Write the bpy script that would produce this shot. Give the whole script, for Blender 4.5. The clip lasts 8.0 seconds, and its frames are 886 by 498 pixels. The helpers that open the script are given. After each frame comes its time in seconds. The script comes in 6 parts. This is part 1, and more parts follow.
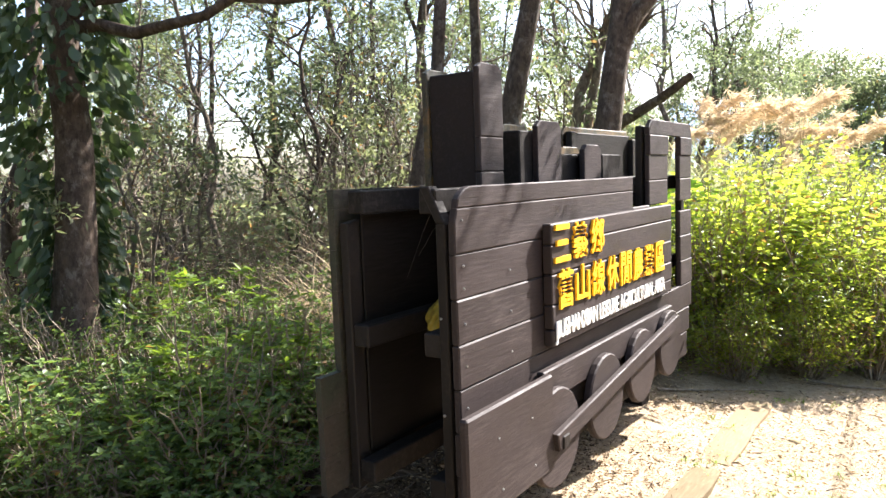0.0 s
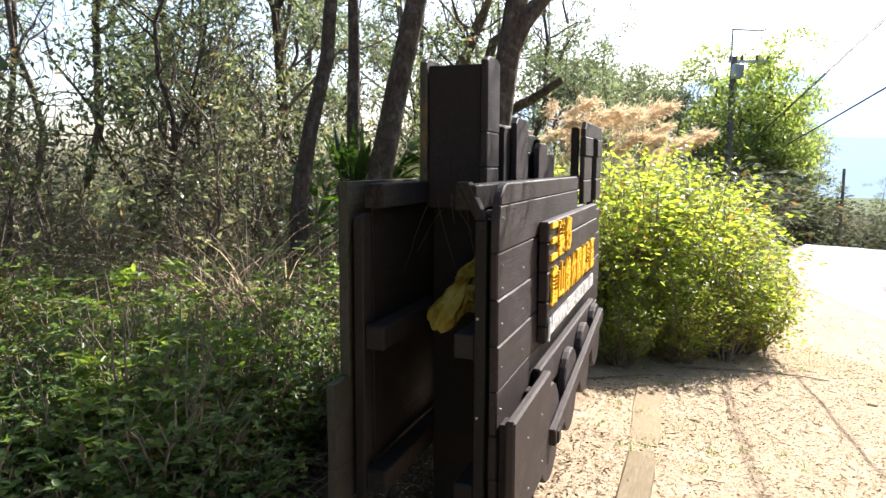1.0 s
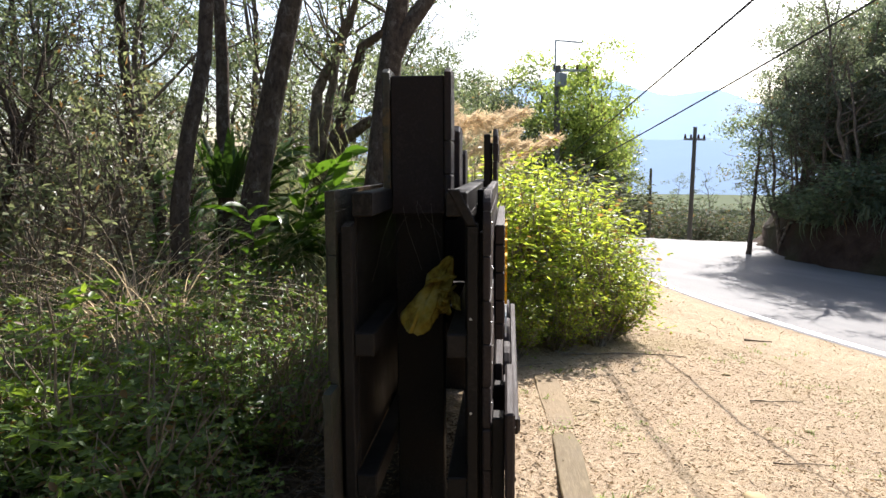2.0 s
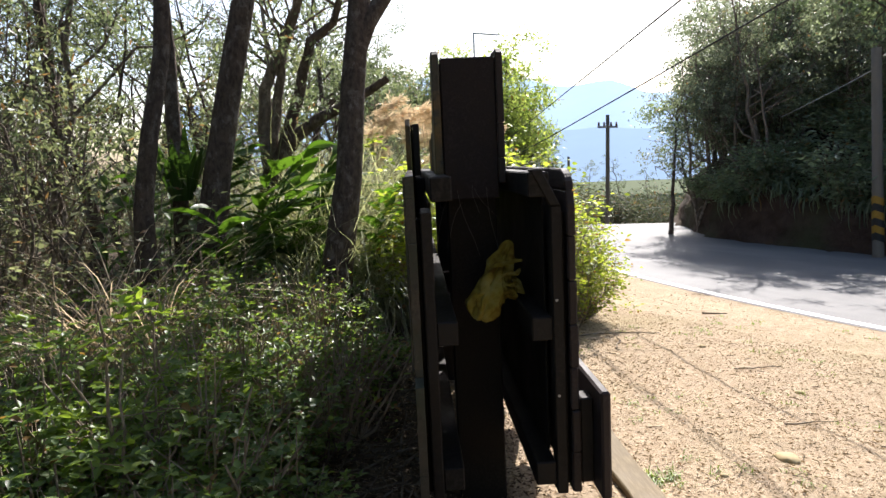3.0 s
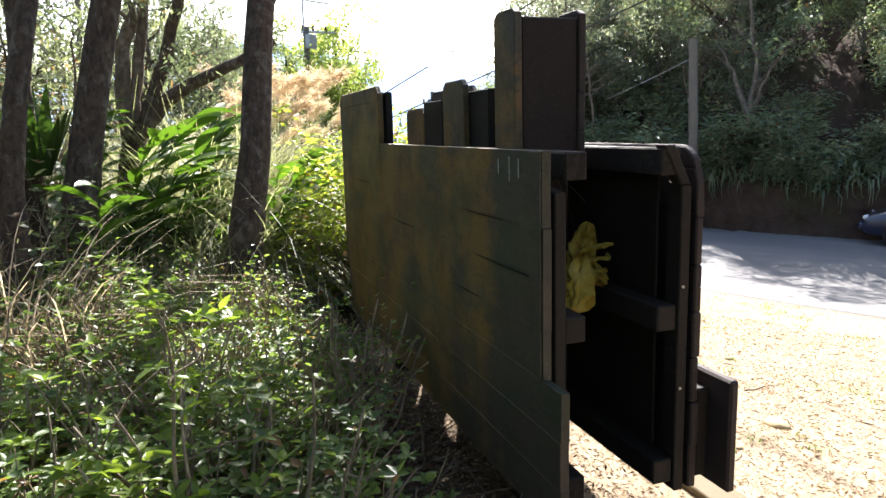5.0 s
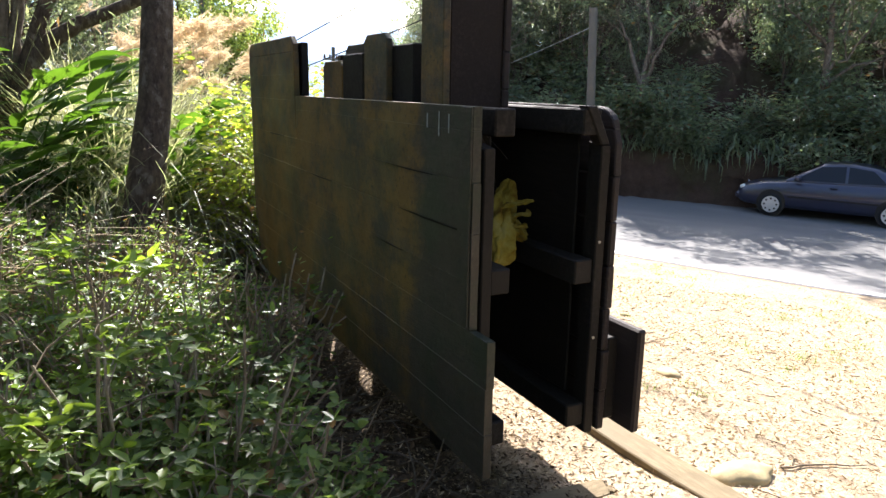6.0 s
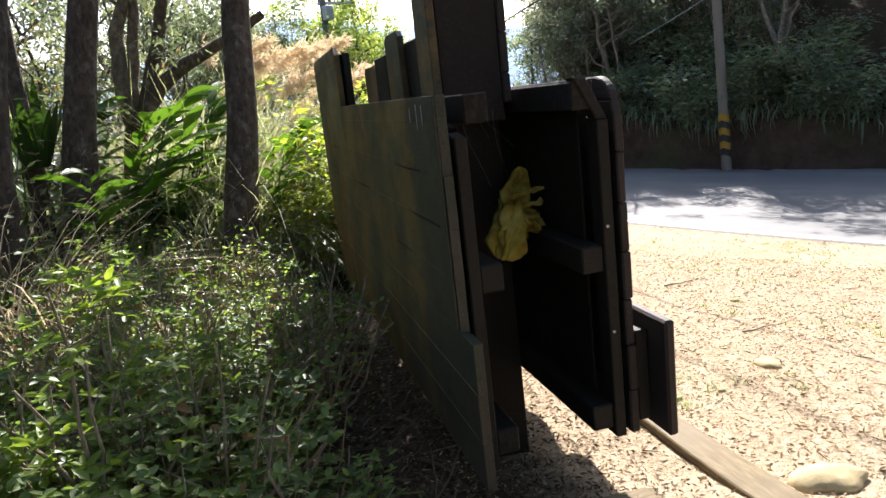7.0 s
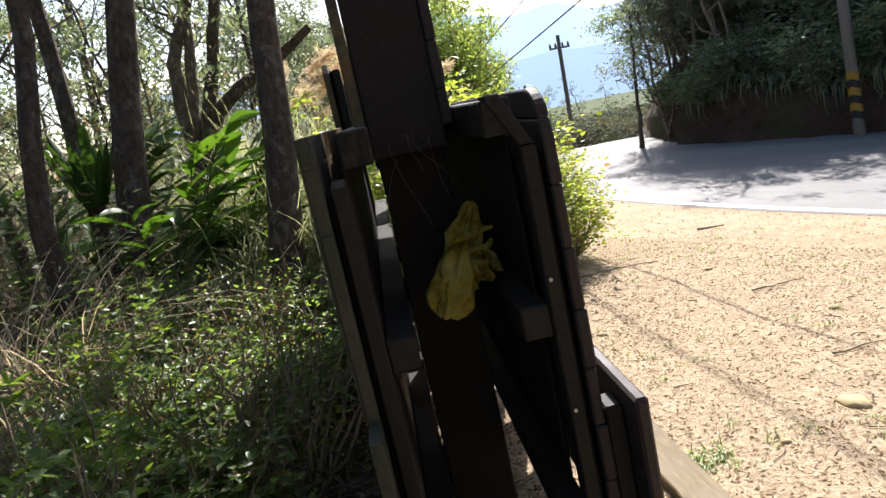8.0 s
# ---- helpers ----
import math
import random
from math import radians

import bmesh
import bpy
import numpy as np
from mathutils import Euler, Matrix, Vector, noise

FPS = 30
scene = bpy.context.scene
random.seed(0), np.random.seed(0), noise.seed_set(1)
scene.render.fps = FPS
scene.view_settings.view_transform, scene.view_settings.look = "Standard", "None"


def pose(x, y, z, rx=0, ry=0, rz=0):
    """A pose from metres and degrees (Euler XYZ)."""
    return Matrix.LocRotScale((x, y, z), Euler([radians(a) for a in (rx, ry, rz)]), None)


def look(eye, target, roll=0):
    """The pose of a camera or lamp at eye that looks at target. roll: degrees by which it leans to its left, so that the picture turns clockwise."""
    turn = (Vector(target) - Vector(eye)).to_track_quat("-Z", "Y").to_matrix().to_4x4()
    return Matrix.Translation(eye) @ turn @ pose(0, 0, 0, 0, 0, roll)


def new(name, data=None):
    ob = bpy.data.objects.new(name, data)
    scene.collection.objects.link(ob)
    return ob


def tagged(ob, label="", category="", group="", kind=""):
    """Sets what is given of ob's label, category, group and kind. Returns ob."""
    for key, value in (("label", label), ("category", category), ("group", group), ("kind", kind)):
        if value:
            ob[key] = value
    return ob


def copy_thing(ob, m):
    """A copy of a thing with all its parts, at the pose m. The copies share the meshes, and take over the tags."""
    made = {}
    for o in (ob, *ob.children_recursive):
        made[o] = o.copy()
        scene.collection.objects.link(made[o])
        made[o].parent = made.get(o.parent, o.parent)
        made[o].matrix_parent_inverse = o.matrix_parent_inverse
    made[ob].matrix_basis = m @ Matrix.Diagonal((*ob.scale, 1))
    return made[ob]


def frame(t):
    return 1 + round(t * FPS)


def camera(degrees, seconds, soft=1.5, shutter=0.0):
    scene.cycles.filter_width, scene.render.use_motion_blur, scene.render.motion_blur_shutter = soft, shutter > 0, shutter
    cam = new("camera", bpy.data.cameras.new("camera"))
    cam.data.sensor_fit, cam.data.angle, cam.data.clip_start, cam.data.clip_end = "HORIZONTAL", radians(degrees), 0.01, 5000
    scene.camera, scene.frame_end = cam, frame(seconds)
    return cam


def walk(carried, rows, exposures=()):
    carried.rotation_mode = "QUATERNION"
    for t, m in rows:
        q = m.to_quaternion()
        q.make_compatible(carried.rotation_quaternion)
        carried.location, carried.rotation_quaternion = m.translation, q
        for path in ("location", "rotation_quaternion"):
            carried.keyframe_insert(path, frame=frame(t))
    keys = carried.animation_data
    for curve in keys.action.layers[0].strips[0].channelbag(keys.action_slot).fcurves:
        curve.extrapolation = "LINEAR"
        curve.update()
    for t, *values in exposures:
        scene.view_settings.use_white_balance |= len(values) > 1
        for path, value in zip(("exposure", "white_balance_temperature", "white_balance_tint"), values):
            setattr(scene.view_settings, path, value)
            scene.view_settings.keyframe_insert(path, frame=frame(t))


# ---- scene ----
cam = camera(64.3, 8.0, soft=1.5, shutter=0.0)
PATH = [
    (0, (0.262, 0.013, 1.585), (0.125, 1.997, 1.37), -2.4),
    (0.5, (-0.203, 0.049, 1.595), (-0.072, 2.025, 1.316), -1.5),
    (1, (-0.635, 0.184, 1.62), (-0.215, 2.123, 1.367), 0.1),
    (1.5, (-1.017, 0.213, 1.649), (-0.302, 2.063, 1.388), 0.9),
    (1.7, (-1.124, 0.229, 1.648), (-0.303, 2.035, 1.396), 0.6),
    (2.8, (-1.729, 0.604, 1.62), (-0.743, 2.326, 1.367), -2.5),
    (3, (-1.843, 0.698, 1.606), (-0.741, 2.347, 1.342), -2.7),
    (3.5, (-2.132, 1.051, 1.617), (-0.795, 2.509, 1.321), -2.1),
    (4, (-2.182, 1.38, 1.632), (-0.755, 2.744, 1.315), -1.9),
    (4.2, (-2.188, 1.497, 1.641), (-0.796, 2.898, 1.324), -2.2),
    (5.3, (-2.538, 1.833, 1.623), (-0.97, 3.012, 1.234), -0.9),
    (5.5, (-2.551, 1.848, 1.619), (-0.951, 2.972, 1.2), -0.5),
    (6, (-2.56, 1.857, 1.606), (-0.899, 2.873, 1.147), 1.2),
    (6.5, (-2.419, 1.79, 1.602), (-0.807, 2.825, 1.027), 0.6),
    (7, (-2.099, 1.464, 1.544), (-0.7, 2.825, 1.105), -6.4),
    (7.5, (-1.715, 1.328, 1.53), (-0.391, 2.773, 1.126), -12.3),
    (8, (-1.242, 1.369, 1.556), (-0.116, 2.97, 1.143), -12.4),
]
EXPOSURES = [(t, stops, 6250, 14) for t, stops in ((0, 2.44), (0.5, 2.33), (1.0, 1.91), (1.5, 1.53), (3.0, 1.41), (3.5, 1.52), (4.0, 1.77), (5.5, 2.33), (6.5, 2.0), (7.0, 1.85), (8.0, 1.53))]
walk(cam, [(t, look(eye, target, roll)) for t, eye, target, roll in PATH], EXPOSURES)

# ---- sky and sun ----
SUN_AZ, SUN_EL = radians(53), radians(38.5)
world = bpy.data.worlds.new("sky")
scene.world = world
world.use_nodes = True
wn = world.node_tree.nodes
sky = wn.new("ShaderNodeTexSky")
sky.sky_type, sky.sun_disc = "NISHITA", False
sky.sun_elevation, sky.sun_rotation = SUN_EL, SUN_AZ
sky.air_density, sky.dust_density, sky.ozone_density = 1.0, 2.0, 1.0
world.node_tree.links.new(sky.outputs["Color"], wn["Background"].inputs["Color"])
wn["Background"].inputs["Strength"].default_value = 0.088
sun_data = bpy.data.lights.new("sun", "SUN")
sun_data.energy, sun_data.angle, sun_data.color = 4.5, radians(0.42), (1.0, 0.95, 0.87)
sun = new("sun", sun_data)
TO_SUN = Vector((math.sin(SUN_AZ) * math.cos(SUN_EL), math.cos(SUN_AZ) * math.cos(SUN_EL), math.sin(SUN_EL)))
sun.matrix_world = look(TO_SUN * 60, (0, 0, 0))

# ---- materials ----
rng = np.random.default_rng(7)


class Mat:
    """A small builder for node materials."""

    def __init__(self, name, roughness=0.7, metallic=0.0, specular=0.3):
        self.m = bpy.data.materials.new(name)
        self.m.use_nodes = True
        self.t = self.m.node_tree
        self.bsdf = self.t.nodes["Principled BSDF"]
        self.out = self.t.nodes["Material Output"]
        self.bsdf.inputs["Roughness"].default_value = roughness
        self.bsdf.inputs["Metallic"].default_value = metallic
        self.bsdf.inputs["Specular IOR Level"].default_value = specular

    def node(self, kind, **values):
        n = self.t.nodes.new(kind)
        for key, v in values.items():
            n.inputs[key.replace("_", " ")].default_value = v
        return n

    def link(self, a, b):
        self.t.links.new(a, b)

    def coords(self, scale=(1, 1, 1), rot=(0, 0, 0), kind="Object"):
        c = self.t.nodes.new("ShaderNodeTexCoord")
        m = self.t.nodes.new("ShaderNodeMapping")
        m.inputs["Scale"].default_value, m.inputs["Rotation"].default_value = scale, rot
        self.link(c.outputs[kind], m.inputs["Vector"])
        return m.outputs["Vector"]

    def noise(self, vec, scale, detail=4.0, rough=0.55):
        n = self.node("ShaderNodeTexNoise", Scale=scale, Detail=detail, Roughness=rough)
        self.link(vec, n.inputs["Vector"])
        return n.outputs["Fac"]

    def ramp(self, fac, *stops):
        r = self.t.nodes.new("ShaderNodeValToRGB")
        el = r.color_ramp.elements
        while len(el) < len(stops):
            el.new(0.5)
        for e, (p, c) in zip(el, stops):
            e.position, e.color = p, (*c, 1)
        self.link(fac, r.inputs["Fac"])
        return r.outputs["Color"]

    def mix(self, a, b, fac, mode="MIX"):
        n = self.t.nodes.new("ShaderNodeMix")
        n.data_type, n.blend_type = "RGBA", mode
        ins = [i for i in n.inputs if i.type == "RGBA"]
        for sock, v in ((n.inputs[0], fac), (ins[0], a), (ins[1], b)):
            if isinstance(v, (float, int)):
                sock.default_value = v
            elif isinstance(v, tuple):
                sock.default_value = (*v, 1)
            else:
                self.link(v, sock)
        return [o for o in n.outputs if o.type == "RGBA"][0]

    def math(self, op, a, b=0.0):
        n = self.t.nodes.new("ShaderNodeMath")
        n.operation = op
        for sock, v in zip(n.inputs, (a, b)):
            if isinstance(v, (float, int)):
                sock.default_value = v
            else:
                self.link(v, sock)
        return n.outputs[0]

    def island(self):
        return self.t.nodes.new("ShaderNodeNewGeometry").outputs["Random Per Island"]

    def chance(self):
        return self.t.nodes.new("ShaderNodeObjectInfo").outputs["Random"]

    def colour(self, c):
        if isinstance(c, tuple):
            self.bsdf.inputs["Base Color"].default_value = (*c, 1)
        else:
            self.link(c, self.bsdf.inputs["Base Color"])

    def rough(self, fac):
        self.link(fac, self.bsdf.inputs["Roughness"])

    def bump(self, height, strength=0.4, distance=0.01):
        b = self.node("ShaderNodeBump", Strength=strength, Distance=distance)
        self.link(height, b.inputs["Height"])
        self.link(b.outputs["Normal"], self.bsdf.inputs["Normal"])

    def translucent(self, colour, share):
        t = self.t.nodes.new("ShaderNodeBsdfTranslucent")
        if isinstance(colour, tuple):
            t.inputs["Color"].default_value = (*colour, 1)
        else:
            self.link(colour, t.inputs["Color"])
        m = self.node("ShaderNodeMixShader", Fac=share)
        self.link(self.bsdf.outputs["BSDF"], m.inputs[1])
        self.link(t.outputs["BSDF"], m.inputs[2])
        self.link(m.outputs["Shader"], self.out.inputs["Surface"])


def leaf_material(name, dark, light, shine=0.42, share=0.45, glow=(1.3, 1.35, 0.6), dead=0.0):
    """Foliage: each leaf has its own tone, and light passes through it."""
    k = Mat(name, roughness=shine, specular=0.4 if shine < 0.5 else 0.15)
    base = k.mix(dark, light, k.island())
    base = k.mix(base, tuple(0.75 * c for c in dark), k.math("MULTIPLY", k.chance(), 0.45))
    if dead:
        pick = k.math("GREATER_THAN", k.math("FRACT", k.math("MULTIPLY", k.island(), 37.3)), 1 - dead)
        base = k.mix(base, (0.22, 0.13, 0.06), pick)
    k.colour(base)
    k.translucent(k.mix(base, glow, 1.0, "MULTIPLY"), share)
    return k.m


def wood_paint(name, tone, worn, lichen=0.0, along=(1.2, 14, 14), gloss=0.35):
    """Old stain on sawn timber: long grain, weathered pale streaks, lichen."""
    k = Mat(name, roughness=0.62, specular=gloss)
    vec = k.coords(along)
    grain = k.noise(vec, 6.0, 6.0, 0.65)
    blot = k.noise(k.coords(), 2.2, 5.0, 0.6)
    c = k.mix(tuple(0.72 * v for v in tone), tone, k.ramp(grain, (0.3, (0, 0, 0)), (0.7, (1, 1, 1))))
    c = k.mix(c, worn, k.math("MULTIPLY", k.ramp(k.math("MULTIPLY", grain, blot), (0.25, (0, 0, 0)), (0.42, (1, 1, 1))), 0.7))
    c = k.mix(c, tuple(1.35 * v for v in tone), k.math("MULTIPLY", k.chance(), 0.5))
    if lichen:
        spots = k.noise(k.coords((1.0, 1.0, 1.25)), 1.7, 8.0, 0.72)
        sep = k.t.nodes.new("ShaderNodeSeparateXYZ")
        k.link(k.coords(), sep.inputs[0])
        spots = k.math("SUBTRACT", spots, k.math("MULTIPLY", k.ramp(sep.outputs["X"], (0.08, (1, 1, 1)), (0.5, (0, 0, 0))), 0.3))
        c = k.mix(c, (0.175, 0.098, 0.022), k.math("MULTIPLY", k.ramp(spots, (0.40, (0, 0, 0)), (0.53, (1, 1, 1))), lichen * 0.9))
        green = k.noise(k.coords((1.1, 1.1, 1.0)), 2.6, 7.0, 0.68)
        c = k.mix(c, (0.030, 0.040, 0.021), k.math("MULTIPLY", k.ramp(green, (0.46, (0, 0, 0)), (0.60, (1, 1, 1))), lichen * 0.7))
    k.colour(c)
    k.rough(k.ramp(blot, (0.3, (0.45, 0.45, 0.45)), (0.7, (0.75, 0.75, 0.75))))
    if lichen:
        flecks = k.noise(k.coords(), 38.0, 5.0, 0.7)
        c = k.mix(c, (0.022, 0.020, 0.015), k.ramp(flecks, (0.54, (0, 0, 0)), (0.68, (0.8, 0.8, 0.8))))
        c = k.mix(c, (0.12, 0.12, 0.085), k.ramp(flecks, (0.28, (0.55, 0.55, 0.55)), (0.40, (0, 0, 0))))
        k.colour(c)
        grain = k.math("ADD", grain, flecks)
    k.bump(grain, 0.35, 0.006)
    return k.m


M_PAINT = wood_paint("brown_stained_wood", (0.034, 0.0255, 0.0235), (0.082, 0.064, 0.058), gloss=0.16)
M_BACK = wood_paint("mossy_stained_wood", (0.052, 0.042, 0.030), (0.078, 0.066, 0.048), lichen=0.95)
# frame, inner and post woods are darker: their shade is put into the colour
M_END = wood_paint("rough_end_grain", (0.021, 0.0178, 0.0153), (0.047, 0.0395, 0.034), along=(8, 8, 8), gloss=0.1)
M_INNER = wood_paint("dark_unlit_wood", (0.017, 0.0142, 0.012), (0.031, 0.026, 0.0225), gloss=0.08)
M_POST = wood_paint("shaded_post_wood", (0.022, 0.0165, 0.0155), (0.047, 0.037, 0.033), gloss=0.12)
M_BOARD = wood_paint("pale_worn_board", (0.24, 0.18, 0.11), (0.33, 0.255, 0.165), along=(1.5, 12, 12), gloss=0.05)
M_TIMBER = wood_paint("grey_brown_timber", (0.175, 0.136, 0.082), (0.272, 0.212, 0.132), along=(1.5, 12, 12), gloss=0.05)


def plain(name, tone, roughness=0.5, metallic=0.0, scale=8.0, spread=0.2, bump=0.15):
    k = Mat(name, roughness=roughness, metallic=metallic)
    n = k.noise(k.coords(), scale, 5.0, 0.6)
    k.colour(k.mix(tuple(v * (1 - spread) for v in tone), tuple(min(1.0, v * (1 + spread)) for v in tone), n))
    k.bump(n, bump, 0.004)
    return k.m


M_YELLOW = plain("yellow_letter_paint", (0.80, 0.42, 0.01), 0.55, spread=0.15)
M_WHITE = plain("white_letter_paint", (0.75, 0.74, 0.70), 0.55, spread=0.12)
M_SCREW = plain("galvanised_screw", (0.36, 0.36, 0.35), 0.4, 0.6)


def cloth_material():
    k = Mat("yellow_cloth", roughness=0.85, specular=0.15)
    n = k.noise(k.coords(), 9.0, 4.0, 0.6)
    k.colour(k.ramp(n, (0.34, (0.15, 0.082, 0.012)), (0.50, (0.28, 0.21, 0.030)), (0.70, (0.36, 0.31, 0.10))))
    k.bump(k.noise(k.coords(), 160.0, 2.0), 0.2, 0.002)
    return k.m


M_CLOTH = cloth_material()


def bark(name, dark, light, patch):
    k = Mat(name, roughness=0.88, specular=0.15)
    vec = k.coords((4.5, 4.5, 2.4))
    ridges = k.noise(vec, 4.5, 7.0, 0.7)
    blot = k.noise(k.coords((1.6, 1.6, 1.1)), 5.2, 7.0, 0.74)
    c = k.mix(dark, light, k.ramp(ridges, (0.35, (0, 0, 0)), (0.68, (1, 1, 1))))
    c = k.mix(c, patch, k.ramp(blot, (0.53, (0, 0, 0)), (0.62, (0.75, 0.75, 0.75))))
    k.colour(c)
    k.bump(ridges, 0.9, 0.02)
    return k.m


M_BARK = bark("brown_bark", (0.048, 0.034, 0.026), (0.13, 0.097, 0.074), (0.20, 0.17, 0.14))
M_PALE_BARK = bark("pale_bark", (0.085, 0.066, 0.051), (0.23, 0.185, 0.142), (0.33, 0.28, 0.225))
M_TWIG = bark("twig", (0.15, 0.115, 0.08), (0.36, 0.29, 0.21), (0.40, 0.35, 0.28))
M_DEAD = bark("dead_twig", (0.06, 0.047, 0.036), (0.17, 0.14, 0.105), (0.22, 0.19, 0.15))
M_WEB = plain("grey_cobweb", (0.12, 0.11, 0.095), 0.9)

L_UNDER = leaf_material("undergrowth_leaf", (0.062, 0.106, 0.036), (0.28, 0.38, 0.118), share=0.54, dead=0.07)
L_FRESH = leaf_material("fresh_shoot_leaf", (0.12, 0.19, 0.035), (0.26, 0.345, 0.07), share=0.55, glow=(1.4, 1.4, 0.6))
L_BUSH = leaf_material("sunlit_bush_leaf", (0.13, 0.195, 0.044), (0.50, 0.555, 0.11), share=0.60, dead=0.06, glow=(1.4, 1.4, 0.62))
L_TREE = leaf_material("tree_leaf", (0.06, 0.08, 0.046), (0.25, 0.28, 0.16), share=0.54, dead=0.015, glow=(1.35, 1.4, 1.05))
L_BANK = leaf_material("bank_leaf", (0.115, 0.158, 0.112), (0.30, 0.345, 0.225), share=0.5, dead=0.03, glow=(1.3, 1.35, 0.8))
L_THICKET = leaf_material("thicket_leaf", (0.078, 0.095, 0.052), (0.33, 0.35, 0.20), share=0.56, dead=0.06, glow=(1.4, 1.42, 1.05))
L_CORNER = leaf_material("corner_tree_leaf", (0.09, 0.105, 0.072), (0.34, 0.37, 0.265), share=0.55, dead=0.03, glow=(1.25, 1.3, 1.0))
L_ROADSIDE = leaf_material("roadside_tree_leaf", (0.14, 0.20, 0.075), (0.40, 0.45, 0.18), share=0.6, dead=0.02)
L_SCRUB = leaf_material("scrub_leaf", (0.045, 0.058, 0.036), (0.16, 0.175, 0.105), shine=0.75, share=0.4, dead=0.08, glow=(1.2, 1.2, 0.9))
L_VINE = leaf_material("vine_leaf", (0.05, 0.085, 0.045), (0.13, 0.17, 0.10), shine=0.4, share=0.4)
L_GINGER = leaf_material("broad_blade_leaf", (0.032, 0.068, 0.017), (0.098, 0.178, 0.032), shine=0.4, share=0.5, glow=(1.5, 1.6, 0.5))
L_FERN = leaf_material("dark_strap_leaf", (0.022, 0.05, 0.014), (0.065, 0.12, 0.026), shine=0.4, share=0.3)
L_GRASS = leaf_material("grass_blade", (0.20, 0.22, 0.12), (0.54, 0.54, 0.36), share=0.58, glow=(1.15, 1.15, 0.8))
L_TUFT = leaf_material("short_grass_blade", (0.12, 0.19, 0.04), (0.32, 0.40, 0.10), share=0.5)
L_PLUME = leaf_material("dry_plume", (0.60, 0.47, 0.31), (0.80, 0.67, 0.48), shine=0.8, share=0.5, glow=(1.1, 1.05, 0.95))
L_MULCH = leaf_material("mouldering_leaf", (0.05, 0.034, 0.022), (0.19, 0.135, 0.085), shine=0.8, share=0.1, glow=(1, 0.9, 0.7))
L_DRY = leaf_material("dry_leaf", (0.27, 0.195, 0.115), (0.64, 0.515, 0.345), shine=0.85, share=0.15, glow=(1, 0.9, 0.7))
L_STRAW = leaf_material("dry_straw", (0.14, 0.10, 0.065), (0.36, 0.28, 0.19), shine=0.8, share=0.15, glow=(1, 0.95, 0.8))


def ground_material():
    k = Mat("bare_earth_with_litter", roughness=0.95, specular=0.1)
    v = k.coords()
    fine, mid, big = k.noise(v, 26.0, 6.0, 0.7), k.noise(v, 5.0, 5.0, 0.6), k.noise(v, 0.7, 4.0, 0.55)
    c = k.ramp(fine, (0.28, (0.185, 0.128, 0.078)), (0.46, (0.385, 0.29, 0.187)), (0.68, (0.51, 0.408, 0.292)))
    grit = k.noise(v, 120.0, 4.0, 0.75)
    c = k.mix(c, (0.09, 0.062, 0.04), k.ramp(grit, (0.55, (0, 0, 0)), (0.70, (0.40, 0.40, 0.40))))
    c = k.mix(c, (0.61, 0.52, 0.38), k.ramp(grit, (0.34, (0.40, 0.40, 0.40)), (0.45, (0, 0, 0))))
    c = k.mix(c, (0.27, 0.21, 0.14), k.ramp(mid, (0.44, (0, 0, 0)), (0.72, (0.6, 0.6, 0.6))))
    c = k.mix(c, (0.17, 0.16, 0.06), k.ramp(big, (0.55, (0, 0, 0)), (0.75, (0.35, 0.35, 0.35))))
    # humus under the trees, behind the sign, with their shade darkened into it
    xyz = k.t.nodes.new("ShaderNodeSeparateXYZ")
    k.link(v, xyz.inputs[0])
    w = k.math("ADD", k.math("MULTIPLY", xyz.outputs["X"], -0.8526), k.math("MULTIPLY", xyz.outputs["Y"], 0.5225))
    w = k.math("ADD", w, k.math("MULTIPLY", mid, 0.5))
    humus_shade = k.ramp(k.math("MULTIPLY", k.math("SUBTRACT", w, 1.65), 1.4), (0.0, (0, 0, 0)), (0.6, (1, 1, 1)))
    c = k.mix(c, k.mix((0.022, 0.016, 0.012), (0.075, 0.053, 0.036), fine), k.math("MULTIPLY", humus_shade, 0.9))
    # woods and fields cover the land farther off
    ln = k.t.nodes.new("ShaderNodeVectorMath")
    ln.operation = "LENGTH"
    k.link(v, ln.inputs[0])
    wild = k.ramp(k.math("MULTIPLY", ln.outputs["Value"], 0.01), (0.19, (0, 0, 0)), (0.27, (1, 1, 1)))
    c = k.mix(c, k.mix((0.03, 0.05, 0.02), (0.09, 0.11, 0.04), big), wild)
    k.colour(c)
    k.bump(k.math("ADD", k.math("ADD", fine, mid), k.math("MULTIPLY", grit, 0.4)), 0.8, 0.02)
    return k.m


def asphalt_material():
    k = Mat("worn_asphalt", roughness=0.78, specular=0.3)
    v = k.coords()
    fine, big = k.noise(v, 60.0, 3.0, 0.7), k.noise(k.coords((1, 0.25, 1)), 0.9, 5.0, 0.6)
    c = k.mix((0.105, 0.103, 0.101), (0.17, 0.166, 0.161), fine)
    c = k.mix(c, (0.215, 0.205, 0.195), k.ramp(big, (0.42, (0, 0, 0)), (0.72, (0.7, 0.7, 0.7))))
    k.colour(c)
    k.bump(fine, 0.4, 0.006)
    return k.m


def soil_material():
    k = Mat("dark_bank_soil", roughness=0.95, specular=0.1)
    v = k.coords()
    a, b = k.noise(v, 3.0, 7.0, 0.7), k.noise(v, 0.6, 4.0)
    k.colour(k.mix(k.ramp(a, (0.3, (0.034, 0.021, 0.015)), (0.7, (0.085, 0.056, 0.04))), (0.05, 0.06, 0.025), k.ramp(b, (0.5, (0, 0, 0)), (0.7, (0.6, 0.6, 0.6)))))
    k.bump(a, 1.0, 0.08)
    return k.m


